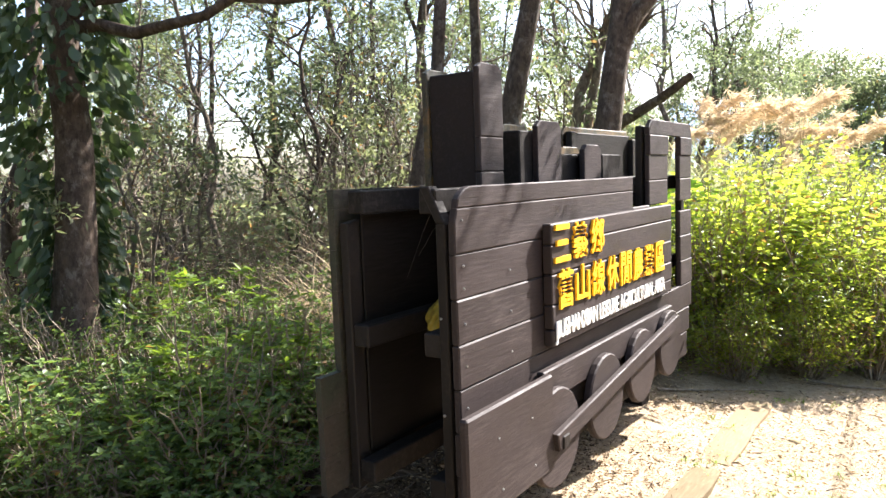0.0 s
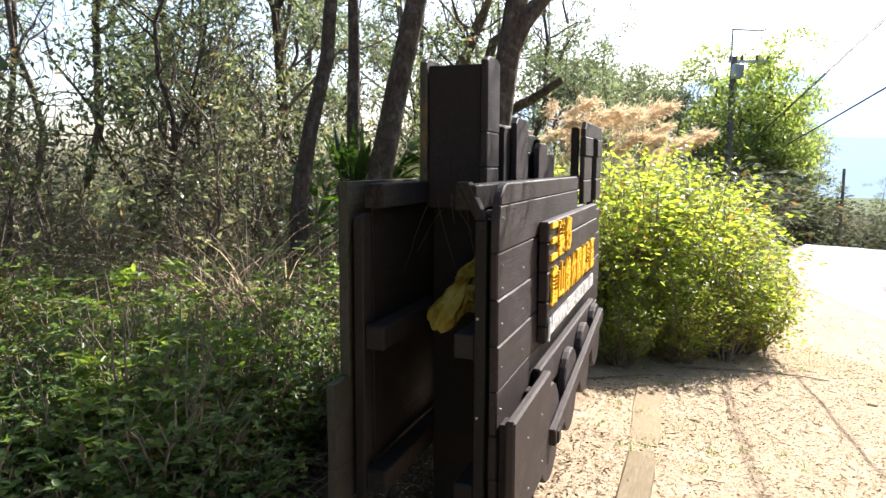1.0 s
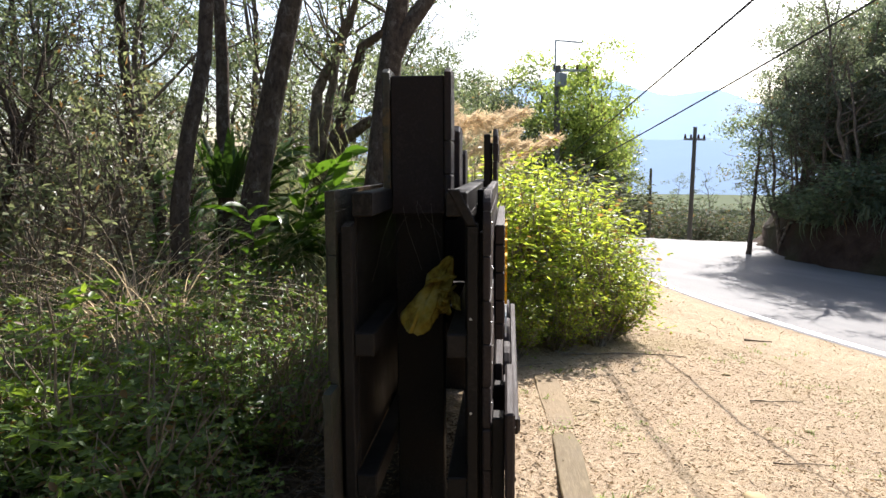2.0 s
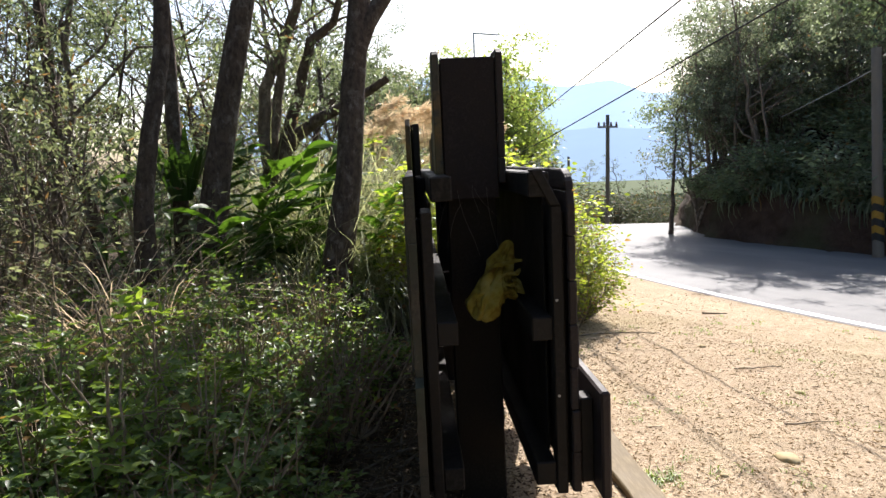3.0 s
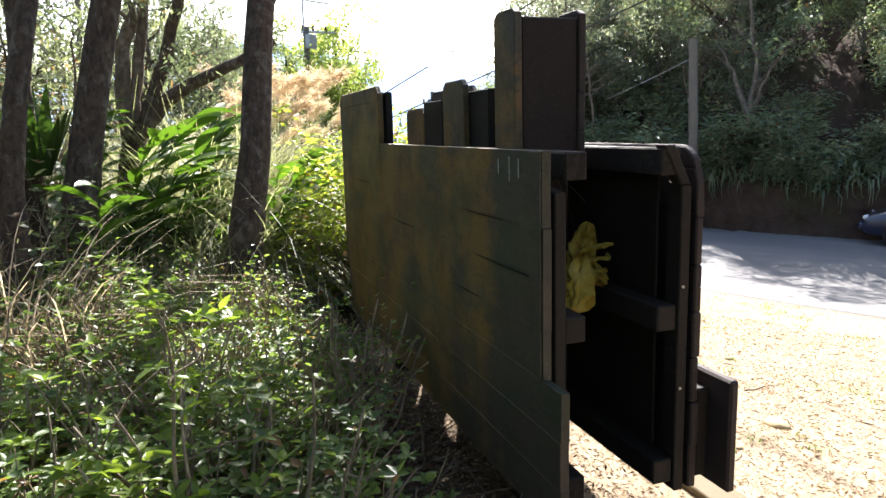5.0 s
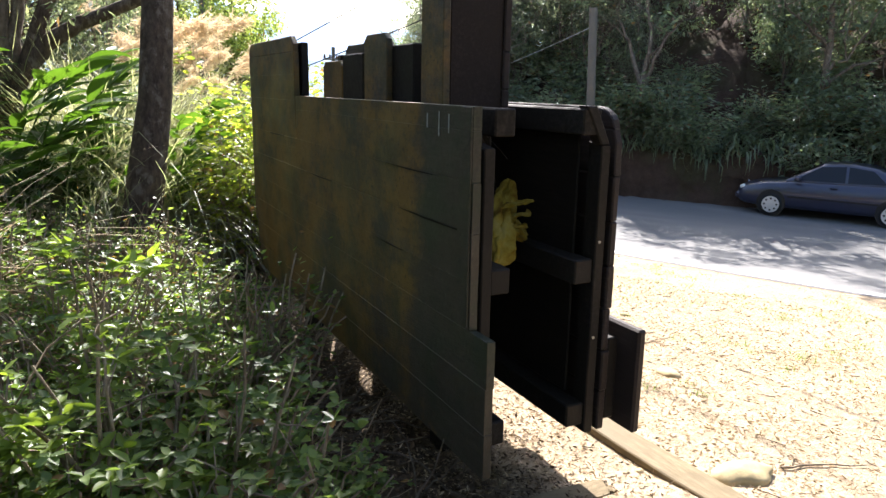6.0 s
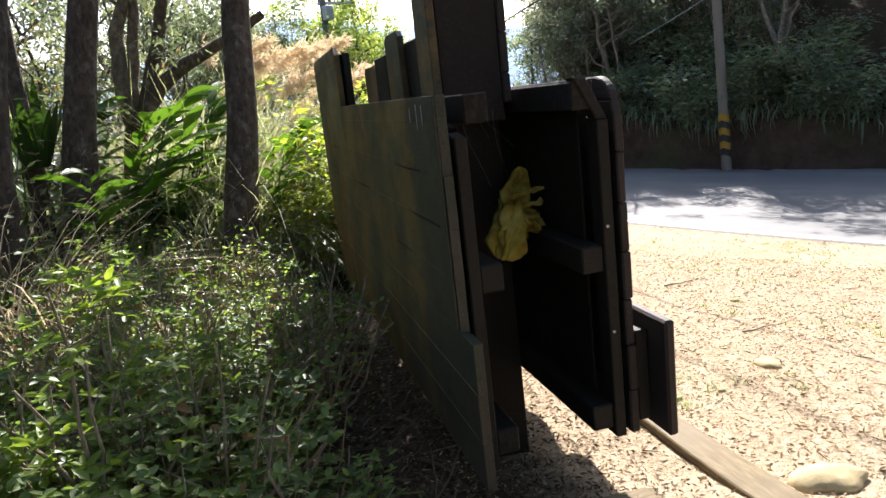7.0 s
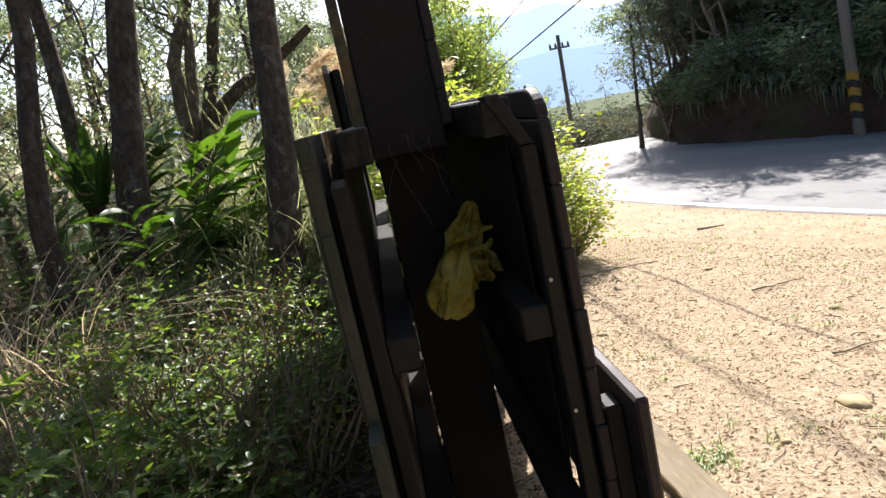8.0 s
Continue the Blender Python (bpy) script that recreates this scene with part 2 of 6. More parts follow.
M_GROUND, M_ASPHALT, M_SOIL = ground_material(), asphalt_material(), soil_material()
M_LINE = plain("worn_road_paint", (0.82, 0.82, 0.80), 0.6, scale=30, spread=0.12)
M_STONE = plain("pale_stone", (0.42, 0.33, 0.18), 0.9, scale=14, spread=0.5, bump=1.0)
M_CONCRETE = plain("concrete_pole", (0.158, 0.138, 0.114), 0.85, scale=5, spread=0.15, bump=0.2)
M_WIRE = plain("black_cable", (0.03, 0.03, 0.03), 0.6)
M_BAND_Y = plain("yellow_band_paint", (0.30, 0.165, 0.02), 0.6, spread=0.3)
M_BAND_K = plain("black_band_paint", (0.02, 0.02, 0.02), 0.6)
M_STEEL = plain("galvanised_steel", (0.42, 0.42, 0.42), 0.45, 0.7)
M_INSUL = plain("brown_porcelain", (0.10, 0.05, 0.035), 0.3)

# ---- mesh helpers ----


def finish(name, me, material, parent=None, label="", smooth=False):
    me.materials.append(material)
    if smooth:
        me.polygons.foreach_set("use_smooth", np.ones(len(me.polygons), bool))
    ob = new(name, me)
    if parent:
        ob.parent = parent
    return tagged(ob, label)


def part(name, bm, material, parent, label="", smooth=False):
    me = bpy.data.meshes.new(name)
    bm.to_mesh(me)
    bm.free()
    return finish(name, me, material, parent, label, smooth)


def quads(name, verts, faces, material, parent=None, label="", smooth=False):
    """One mesh object from arrays of places and of four-cornered faces."""
    verts, faces = np.asarray(verts, np.float32), np.asarray(faces, np.int32)
    me = bpy.data.meshes.new(name)
    me.vertices.add(len(verts))
    me.vertices.foreach_set("co", verts.ravel())
    me.loops.add(faces.size)
    me.loops.foreach_set("vertex_index", faces.ravel())
    me.polygons.add(len(faces))
    me.polygons.foreach_set("loop_start", np.arange(0, faces.size, 4, dtype=np.int32))
    me.update(calc_edges=True)
    me.validate()
    return finish(name, me, material, parent, label, smooth)


def empty(name, m, label, category, group="", kind=""):
    ob = new(name)
    ob.matrix_world = m
    return tagged(ob, label, category, group, kind)


def box_bm(x0, x1, y0, y1, z0, z1, bevel=0.006, bm=None):
    bm = bm or bmesh.new()
    made = bmesh.ops.create_cube(bm, size=1.0)["verts"]
    for v in made:
        v.co = Vector(((x0 + x1) / 2 + v.co.x * (x1 - x0), (y0 + y1) / 2 + v.co.y * (y1 - y0), (z0 + z1) / 2 + v.co.z * (z1 - z0)))
    if bevel:
        edges = list({e for v in made for e in v.link_edges})
        bmesh.ops.bevel(bm, geom=edges, offset=bevel, segments=1, affect="EDGES")
    return bm


def outline_bm(points, y0, y1, bevel=0.005):
    """A board cut to an outline of (x, z) points, from y0 to y1 thick."""
    bm = bmesh.new()
    f = bm.faces.new([bm.verts.new((x, y0, z)) for x, z in points])
    out = bmesh.ops.extrude_face_region(bm, geom=[f])
    bmesh.ops.translate(bm, verts=[v for v in out["geom"] if isinstance(v, bmesh.types.BMVert)], vec=(0, y1 - y0, 0))
    bmesh.ops.recalc_face_normals(bm, faces=bm.faces)
    if bevel:
        bmesh.ops.bevel(bm, geom=[e for e in bm.edges if abs(e.verts[0].co.y - e.verts[1].co.y) < 1e-5], offset=bevel, segments=1, affect="EDGES")
    return bm


def tube(path, radii, sides=8):
    """Places and faces of a tube along a path, with a radius at each place."""
    path, radii = np.asarray(path, float), np.asarray(radii, float)
    d = np.gradient(path, axis=0)
    d /= np.linalg.norm(d, axis=1)[:, None] + 1e-9
    first = np.cross(d[0], [1.0, 0, 0] if abs(d[0, 2]) > 0.9 else [0, 0, 1.0])
    rows = [first / np.linalg.norm(first)]
    for q in d[1:]:
        w = rows[-1] - q * (rows[-1] @ q)
        rows.append(w / (np.linalg.norm(w) + 1e-9))
    side = np.array(rows)
    up = np.cross(side, d)
    a = np.linspace(0, 2 * np.pi, sides, endpoint=False)
    ring = side[:, None] * np.cos(a)[None, :, None] + up[:, None] * np.sin(a)[None, :, None]
    verts = (path[:, None] + ring * radii[:, None, None]).reshape(-1, 3)
    n, k = len(path), np.arange(sides)
    f = [np.stack([i * sides + k, i * sides + (k + 1) % sides, (i + 1) * sides + (k + 1) % sides, (i + 1) * sides + k], 1) for i in range(n - 1)]
    return verts, np.concatenate(f)


def join(pieces):
    """Several (places, faces) as one."""
    vs, fs, n = [], [], 0
    for v, f in pieces:
        vs.append(v)
        fs.append(np.asarray(f) + n)
        n += len(v)
    return np.concatenate(vs), np.concatenate(fs)


def unit(v):
    return v / (np.linalg.norm(v, axis=-1, keepdims=True) + 1e-9)


def leaves(places, along, length, width, r, fold=False, flat=0.0):
    """Leaves at places, each pointing about along, with its own size and turn. flat draws their faces towards the sky."""
    n = len(places)
    a = unit(along + r.normal(0, 0.25, (n, 3)))
    up = unit(r.normal(0, 1, (n, 3)) * (1 - flat) + np.array([0, 0, 1.0]) * (flat + 0.15))
    s = unit(np.cross(a, up))
    nrm = np.cross(s, a)
    ln = (length * r.uniform(0.6, 1.3, n))[:, None]
    wd = (width * r.uniform(0.7, 1.25, n))[:, None]
    base, tip = places, places + a * ln - nrm * ln * 0.12
    mid = places + a * ln * 0.45
    if not fold:
        v = np.stack([base, mid + s * wd * 0.5, tip, mid - s * wd * 0.5], 1).reshape(-1, 3)
        return v, np.arange(4 * n).reshape(-1, 4)
    lift = nrm * wd * 0.14
    near, far = places + a * ln * 0.30, places + a * ln * 0.66 - nrm * ln * 0.05
    v = np.stack([base, near + s * wd * 0.5 + lift, far + s * wd * 0.40 + lift, tip, far - s * wd * 0.40 + lift, near - s * wd * 0.5 + lift], 1).reshape(-1, 3)
    k = np.arange(n)[:, None] * 6
    return v, np.concatenate([k + np.array([[0, 1, 2, 3]]), k + np.array([[0, 3, 4, 5]])])


def blades(roots, length, width, lean, r, steps=4):
    """Grass blades: strips that rise and bend over."""
    n = len(roots)
    az = r.uniform(0, 2 * np.pi, n)
    out = np.stack([np.cos(az), np.sin(az), np.zeros(n)], 1)
    s = np.stack([-np.sin(az), np.cos(az), np.zeros(n)], 1)
    ln, ben = length * r.uniform(0.6, 1.25, n), lean * r.uniform(0.4, 1.4, n)
    rows = []
    for i in range(steps + 1):
        q = i / steps
        ang = ben * q
        p = roots + out * (ln * q * np.sin(ang))[:, None] + np.array([0, 0, 1.0]) * (ln * q * np.cos(ang * 0.9))[:, None]
        w = (width * (1 - q) ** 0.7 * 0.5 + 0.0008)
        rows.append(np.stack([p - s * w, p + s * w], 1))
    v = np.stack(rows, 1).reshape(-1, 3)
    m = 2 * (steps + 1)
    k = np.arange(n)[:, None] * m
    f = [k + np.array([[2 * i, 2 * i + 1, 2 * i + 3, 2 * i + 2]]) for i in range(steps)]
    return v, np.concatenate(f)


# ---- the lie of the land ----
NEAR_EDGE = [(7.5, -60), (6.6, -14), (6.45, -3), (6.6, 1.75), (7.1, 5.3), (7.9, 8.3), (9.05, 11.2), (10.4, 13.7), (13.0, 17.0), (17.6, 20.6), (26, 24.5), (60, 33)]
FAR_EDGE = [(14.5, -60), (14.4, -14), (14.9, -3), (14.9, 2), (14.25, 4.9), (14.3, 9), (14.75, 12), (15.75, 13.6), (18.3, 16.2), (24, 19.3), (32, 21.5), (62, 26)]


def smooth_line(points, steps=10):
    """A line of many places through a few, rounded at each."""
    p = np.array([points[0], *points, points[-1]], float)
    out = []
    for i in range(1, len(p) - 2):
        for q in np.linspace(0, 1, steps, endpoint=False):
            a, b, c, d = p[i - 1], p[i], p[i + 1], p[i + 2]
            out.append(0.5 * (2 * b + (c - a) * q + (2 * a - 5 * b + 4 * c - d) * q ** 2 + (3 * b - a - 3 * c + d) * q ** 3))
    return np.array(out + [p[-1]])


NEAR_LINE, FAR_LINE = smooth_line(NEAR_EDGE), smooth_line(FAR_EDGE)


def side_of(line, x, y):
    """Signed distance from a line: positive on its right-hand side."""
    p = np.stack([np.ravel(x), np.ravel(y)], 1).astype(float)
    best, sign = np.full(len(p), 1e9), np.ones(len(p))
    for a, b in zip(line[:-1], line[1:]):
        d = b - a
        q = np.clip(((p - a) @ d) / (d @ d), 0, 1)
        e = p - (a + q[:, None] * d)
        dist = np.hypot(e[:, 0], e[:, 1])
        hit = dist < best
        best[hit] = dist[hit]
        sign[hit] = np.sign(d[1] * e[hit, 0] - d[0] * e[hit, 1])
    return (best * sign).reshape(np.shape(x))


def ease(v, a, b):
    q = np.clip((v - a) / (b - a), 0, 1)
    return q * q * (3 - 2 * q)


def crest(x, y):
    """How far the land has dropped beyond the brow of the hill, past the bend."""
    return 0.16 * np.clip(np.hypot(np.asarray(x, float) + 1, np.asarray(y, float) - 0.5) - 24.0, 0, 14)


def shoulder_z(x, y):
    x, y = np.asarray(x, float), np.asarray(y, float)
    slope = np.maximum(-0.08 - 0.085 * np.maximum(x, -0.4), -0.92)
    lumps = 0.012 * np.sin(2.3 * x + 1.1 * y) + 0.010 * np.sin(1.3 * x - 3.1 * y + 1) + 0.006 * np.sin(7.1 * x + 5.3 * y)
    return slope + lumps - crest(x, y)


def road_z(x, y, d):
    """The road's height at d metres from its near edge."""
    edge = np.maximum(-0.08 - 0.085 * np.asarray(x - d * 0.95, float), -0.93)
    return edge - 0.03 * np.minimum(d, 0) + (-0.97 - edge) * ease(d, 0, 3.2) - crest(x, y)


def land_z(x, y):
    d = side_of(NEAR_LINE, x, y)
    z = shoulder_z(x, y)
    z = z + (road_z(x, y, d) - 0.006 - 0.05 * ease(d, -0.05, 0.7) - z) * ease(d, -1.2, -0.18)
    far = np.hypot(np.asarray(x) - 10, np.asarray(y) - 6)
    return z - 7.0 * ease(far, 27, 90) - 60.0 * ease(far, 100, 700)
# ---- ground, road, bank ----


def build_ground():
    near_x = np.arange(-9, 17.01, 0.16)
    near_y = np.arange(-6, 16.01, 0.16)
    wide = np.array([1.5, 4, 9, 18, 34, 60, 110, 220, 500, 1200, 2600])
    xs = np.concatenate([near_x[0] - wide[::-1], near_x, near_x[-1] + wide])
    ys = np.concatenate([near_y[0] - wide[::-1], near_y, near_y[-1] + wide])
    X, Y = np.meshgrid(xs, ys)
    Z = land_z(X, Y)
    nx, ny = len(xs), len(ys)
    i = np.arange(ny - 1)[:, None] * nx + np.arange(nx - 1)[None]
    f = np.stack([i, i + 1, i + nx + 1, i + nx], -1).reshape(-1, 4)
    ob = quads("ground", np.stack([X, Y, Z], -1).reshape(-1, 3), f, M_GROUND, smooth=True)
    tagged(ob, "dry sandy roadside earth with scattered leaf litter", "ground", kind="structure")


def strip(line, offsets, heights):
    """A band of faces along a line, with rows at the given distances to its right."""
    d = np.gradient(line, axis=0)
    d = unit(d)
    right = np.stack([d[:, 1], -d[:, 0]], 1)
    rows = []
    for o, h in zip(offsets, heights):
        p = line + right * o
        z = h(p[:, 0], p[:, 1], o) if callable(h) else np.full(len(p), h)
        rows.append(np.column_stack([p, z]))
    v = np.concatenate(rows)
    n = len(line)
    k = np.arange(n - 1)
    f = np.concatenate([np.stack([j * n + k, (j + 1) * n + k, (j + 1) * n + k + 1, j * n + k + 1], 1) for j in range(len(offsets) - 1)])
    return v, f


def build_road():
    n = 160
    a, b = NEAR_LINE, FAR_LINE
    j = np.linspace(0, len(a) - 1, n)
    pick = lambda l: np.stack([np.interp(j, np.arange(len(l)), l[:, 0]), np.interp(j, np.arange(len(l)), l[:, 1])], 1)
    a, b = pick(a), pick(b)
    vs = []
    full = np.hypot(*(b - a).T)
    steps = [-0.15, -0.08, 0.08, 0.4, 0.9, 1.6, 2.4, 3.2] + [None] * 5
    rows = len(steps) - 1
    for r, o in enumerate(steps):
        d = np.full(n, o) if o is not None else 3.2 + (full * 1.04 - 3.2) * (r - 7) / 5
        p = a + (b - a) * (d / full)[:, None]
        vs.append(np.column_stack([p, road_z(p[:, 0], p[:, 1], d)]))
    v = np.concatenate(vs)
    k = np.arange(n - 1)
    f = np.concatenate([np.stack([r * n + k, (r + 1) * n + k, (r + 1) * n + k + 1, r * n + k + 1], 1) for r in range(rows)])
    tagged(quads("road", v, f, M_ASPHALT, smooth=True), "grey worn asphalt mountain road curving away", "road", kind="structure")
    line = NEAR_LINE[8:]
    h = lambda x, y, o: road_z(x, y, np.full(len(x), o)) + 0.005
    v, f = strip(line, [-0.065, 0.065], [h, h])
    tagged(quads("road_line", v, f, M_LINE, smooth=True), "worn white painted road edge line", "road marking", kind="structure")


def bank_z(d, x, y):
    """Height of the cut bank at d metres behind the road's far edge."""
    prof_d = np.array([-0.3, 0.0, 0.12, 0.3, 0.55, 1.2, 3, 6, 12, 30, 60])
    prof_z = np.array([-1.1, -0.98, -0.45, 0.05, 0.32, 0.62, 1.7, 3.7, 7.2, 13, 15])
    z = np.interp(d, prof_d, prof_z)
    return z + ease(d, 0, 0.6) * (0.18 * np.sin(1.7 * y + 0.6 * x) + 0.12 * np.sin(4.1 * y - 2 * x))


def build_bank():
    line = FAR_LINE
    s = np.concatenate([[0], np.cumsum(np.hypot(*np.diff(line, axis=0).T))])
    q = np.linspace(s[0], s[-1], 420)
    line = np.stack([np.interp(q, s, line[:, 0]), np.interp(q, s, line[:, 1])], 1)
    offs = [-0.3, 0.0, 0.06, 0.12, 0.2, 0.3, 0.42, 0.55, 0.85, 1.2, 2, 3, 4.5, 6, 9, 12, 20, 30]
    v, f = strip(line, offs, [lambda x, y, o: bank_z(np.full(len(x), o), x, y) for _ in offs])
    r = np.random.default_rng(3)
    v += r.normal(0, 0.06, v.shape)
    tagged(quads("bank", v, f, M_SOIL, smooth=True), "dark earth cut bank overgrown above the road", "bank", kind="structure")


def build_mountains():
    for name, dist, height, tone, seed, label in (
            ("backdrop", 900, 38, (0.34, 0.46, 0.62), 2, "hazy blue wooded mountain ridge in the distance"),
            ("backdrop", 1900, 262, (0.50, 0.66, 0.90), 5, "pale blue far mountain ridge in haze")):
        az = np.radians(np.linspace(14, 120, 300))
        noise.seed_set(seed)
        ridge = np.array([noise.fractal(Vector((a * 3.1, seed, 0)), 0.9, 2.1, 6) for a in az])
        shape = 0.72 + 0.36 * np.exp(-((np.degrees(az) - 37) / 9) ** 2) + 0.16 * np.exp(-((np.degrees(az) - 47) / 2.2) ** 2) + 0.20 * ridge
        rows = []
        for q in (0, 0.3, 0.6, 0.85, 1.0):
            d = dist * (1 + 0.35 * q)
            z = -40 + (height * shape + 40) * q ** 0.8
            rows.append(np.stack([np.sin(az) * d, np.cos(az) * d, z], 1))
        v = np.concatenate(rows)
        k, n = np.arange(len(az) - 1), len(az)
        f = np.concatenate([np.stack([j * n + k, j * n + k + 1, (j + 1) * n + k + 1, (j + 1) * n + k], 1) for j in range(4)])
        # haze is painted in: pale blue tones, and the ridge glows by itself
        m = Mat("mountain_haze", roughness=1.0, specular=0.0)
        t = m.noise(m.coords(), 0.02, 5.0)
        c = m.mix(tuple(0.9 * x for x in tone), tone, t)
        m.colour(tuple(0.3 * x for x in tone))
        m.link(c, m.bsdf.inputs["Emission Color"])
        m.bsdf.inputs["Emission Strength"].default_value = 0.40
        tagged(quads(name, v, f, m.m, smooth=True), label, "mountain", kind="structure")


build_ground()
build_road()
build_bank()
build_mountains()

# ---- the locomotive sign ----
M_CHALK = plain("chalky_dropping", (0.34, 0.34, 0.31), 0.9, scale=60, spread=0.5)
# x runs along the sign from its near end, y from the road side to the wood side, z up.
sign = empty("locomotive_sign", pose(0, 0, 0, 0, 0, 58.5) @ Matrix.Translation((2.4, 1.65, -0.12)) @ pose(0, 0, 0, 0, 0.5, 0),
             "large dark brown timber sign shaped like a steam locomotive", "sign")
SX, SY, SZ = 2.4, 1.65, -0.12
rs = random.Random(11)


def sbox(name, x0, x1, y0, y1, z0, z1, material=M_PAINT, parent=sign, bevel=0.006, label=""):
    return part(name, box_bm(x0 - SX, x1 - SX, y0 - SY, y1 - SY, z0 - SZ, z1 - SZ, bevel), material, parent, label)


def scut(name, points, y0, y1, material=M_PAINT, parent=sign, bevel=0.005, label=""):
    return part(name, outline_bm([(x - SX, z - SZ) for x, z in points], y0 - SY, y1 - SY, bevel), material, parent, label)


def wobble():
    return rs.uniform(-0.004, 0.004)


def arc(cx, cz, r, a0, a1, n=6):
    return [(cx + r * math.cos(radians(a0 + (a1 - a0) * i / n)), cz + r * math.sin(radians(a0 + (a1 - a0) * i / n))) for i in range(n + 1)]


GAP = 0.0015
SEAMS = [1.530, 1.446, 1.268, 1.088, 0.908, 0.730, 0.552, 0.376, 0.20]
CAB_SEAMS = [1.888, 1.79, 1.66, 1.50, 1.34]


def side_panel(name, face, inner, far_end, material, label, window, step=4.26, cab0=4.56, win0=4.93, win1=5.20):
    """One flank of the locomotive: long planks, a cab standing up at the far end, and the timber frame behind them."""
    out = 1 if inner > face else -1
    holder = new(name)
    holder.parent = sign
    tagged(holder, label)
    back = face + out * 0.034
    near_end = 2.350
    gap, soft = (GAP, 0.006) if window else (0.0004, 0.0012)
    # long planks of the boiler
    for i, (top, low) in enumerate(zip(SEAMS[:-1], SEAMS[1:])):
        end = step if i < 2 else far_end - (0.0 if low > 0.5 else 0.10 * (0.6 - low) / 0.15 * 0.5)
        o = wobble() * (1 if window else 0.3)
        a, b = sorted((face + o, back))
        if not window and i < 2:
            sbox("plank", near_end, end, a, b, low + gap, top, material, holder, soft)
        elif i == 0:
            pts = [(near_end + 0.022, low + GAP), (end, low + GAP), (end, top)] + arc(near_end + 0.135, top - 0.135, 0.135, 90, 140, 5)
            scut("plank", pts, a, b, material, holder)
        elif i == 1:
            pts = [(near_end, low + GAP), (end, low + GAP), (end, top), (near_end + 0.022, top), (near_end + 0.005, top - 0.05)]
            scut("plank", pts, a, b, material, holder)
        else:
            near = (near_end if window or top > 0.74 else 2.215) + rs.uniform(-0.006, 0.006)
            cuts = [near, end]
            for p0, p1 in zip(cuts[:-1], cuts[1:]):
                if window and low < 1.34 and top > 0.80:
                    sbox("plank", p0, win0, a, b, low + GAP, top, material, holder)
                    sbox("plank", win1, p1, a, b, low + GAP, top, material, holder)
                else:
                    sbox("plank", p0, p1, a, b, low + gap, top, material, holder, soft)
    # cab planks
    seams = CAB_SEAMS if window else CAB_SEAMS[:-1] + [1.2685]
    for i, (top, low) in enumerate(zip(seams[:-1], seams[1:])):
        a, b = sorted((face + wobble() * (1 if window else 0.4), back))
        if i == 0:
            pts = [(cab0, low + GAP), (far_end, low + GAP), (far_end, top - 0.05), (far_end - 0.06, top), (cab0 + 0.06, top), (cab0, top - 0.05)]
            scut("cab_plank", pts, a, b, material, holder)
        elif window and low < 1.72:
            sbox("cab_plank", cab0, win0, a, b, low + GAP, top, material, holder)
            sbox("cab_plank", win1, far_end, a, b, low + GAP, top, material, holder)
        else:
            sbox("cab_plank", cab0, far_end, a, b, low + gap, top, material, holder, soft)
    # plank filling the step between boiler and cab, below the notch
    a, b = sorted((face, back))
    sbox("plank", step + 0.004, cab0 - 0.004, a, b, 1.272, 1.345 if window else 1.50, material, holder)
    # frame behind
    g0, g1 = sorted((back, back + out * 0.018))
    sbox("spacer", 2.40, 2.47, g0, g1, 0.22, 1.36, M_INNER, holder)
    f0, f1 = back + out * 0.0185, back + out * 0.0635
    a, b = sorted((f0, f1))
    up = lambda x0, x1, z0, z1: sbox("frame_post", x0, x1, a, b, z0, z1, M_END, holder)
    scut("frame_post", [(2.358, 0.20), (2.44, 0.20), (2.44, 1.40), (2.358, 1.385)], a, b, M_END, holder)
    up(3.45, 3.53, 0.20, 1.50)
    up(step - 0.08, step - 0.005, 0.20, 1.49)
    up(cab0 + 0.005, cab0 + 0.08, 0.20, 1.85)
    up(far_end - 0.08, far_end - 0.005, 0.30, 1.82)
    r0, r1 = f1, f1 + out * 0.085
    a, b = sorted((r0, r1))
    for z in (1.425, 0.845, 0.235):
        sbox("rail", 2.368, far_end - 0.05, a, b, z, z + 0.098, M_END, holder)
    return holder


front = side_panel("front_panel", 1.303, 1.45, 5.47, M_PAINT, "dark brown planked front flank with cab window", True)
rear = side_panel("rear_panel", 1.965, 1.85, 5.88, M_BACK, "mossy olive-brown planked rear flank", False, 4.60, 4.62)
# upright batten along the rear flank's near edge, and bird droppings under its top
sbox("edge_batten", 2.352, 2.428, 1.9655, 1.974, 0.742, 1.528, M_BACK, rear, 0.002)
for x, z0, z1, w in ((2.52, 1.43, 1.50, 0.007), (2.60, 1.415, 1.505, 0.006), (2.70, 1.44, 1.495, 0.008)):
    sbox("dropping", x, x + w, 1.969, 1.9715, z0, z1, M_CHALK, rear, 0.0008)
# cracks opening along the rear planks
for x0, x1, z0, z1 in ((2.45, 2.98, 1.086, 1.092), (2.66, 3.12, 1.264, 1.267), (2.95, 3.25, 0.906, 0.909), (3.9, 4.4, 1.087, 1.090), (4.9, 5.4, 1.267, 1.270)):
    scut("crack", [(x0, z0), ((x0 + x1) / 2, z0 - 0.004), (x1, z0 + 0.002), ((x0 * 0.4 + x1 * 0.6), z1 - 0.002), (x0, z1)], 1.9672, 1.9705, M_INNER, rear, 0)
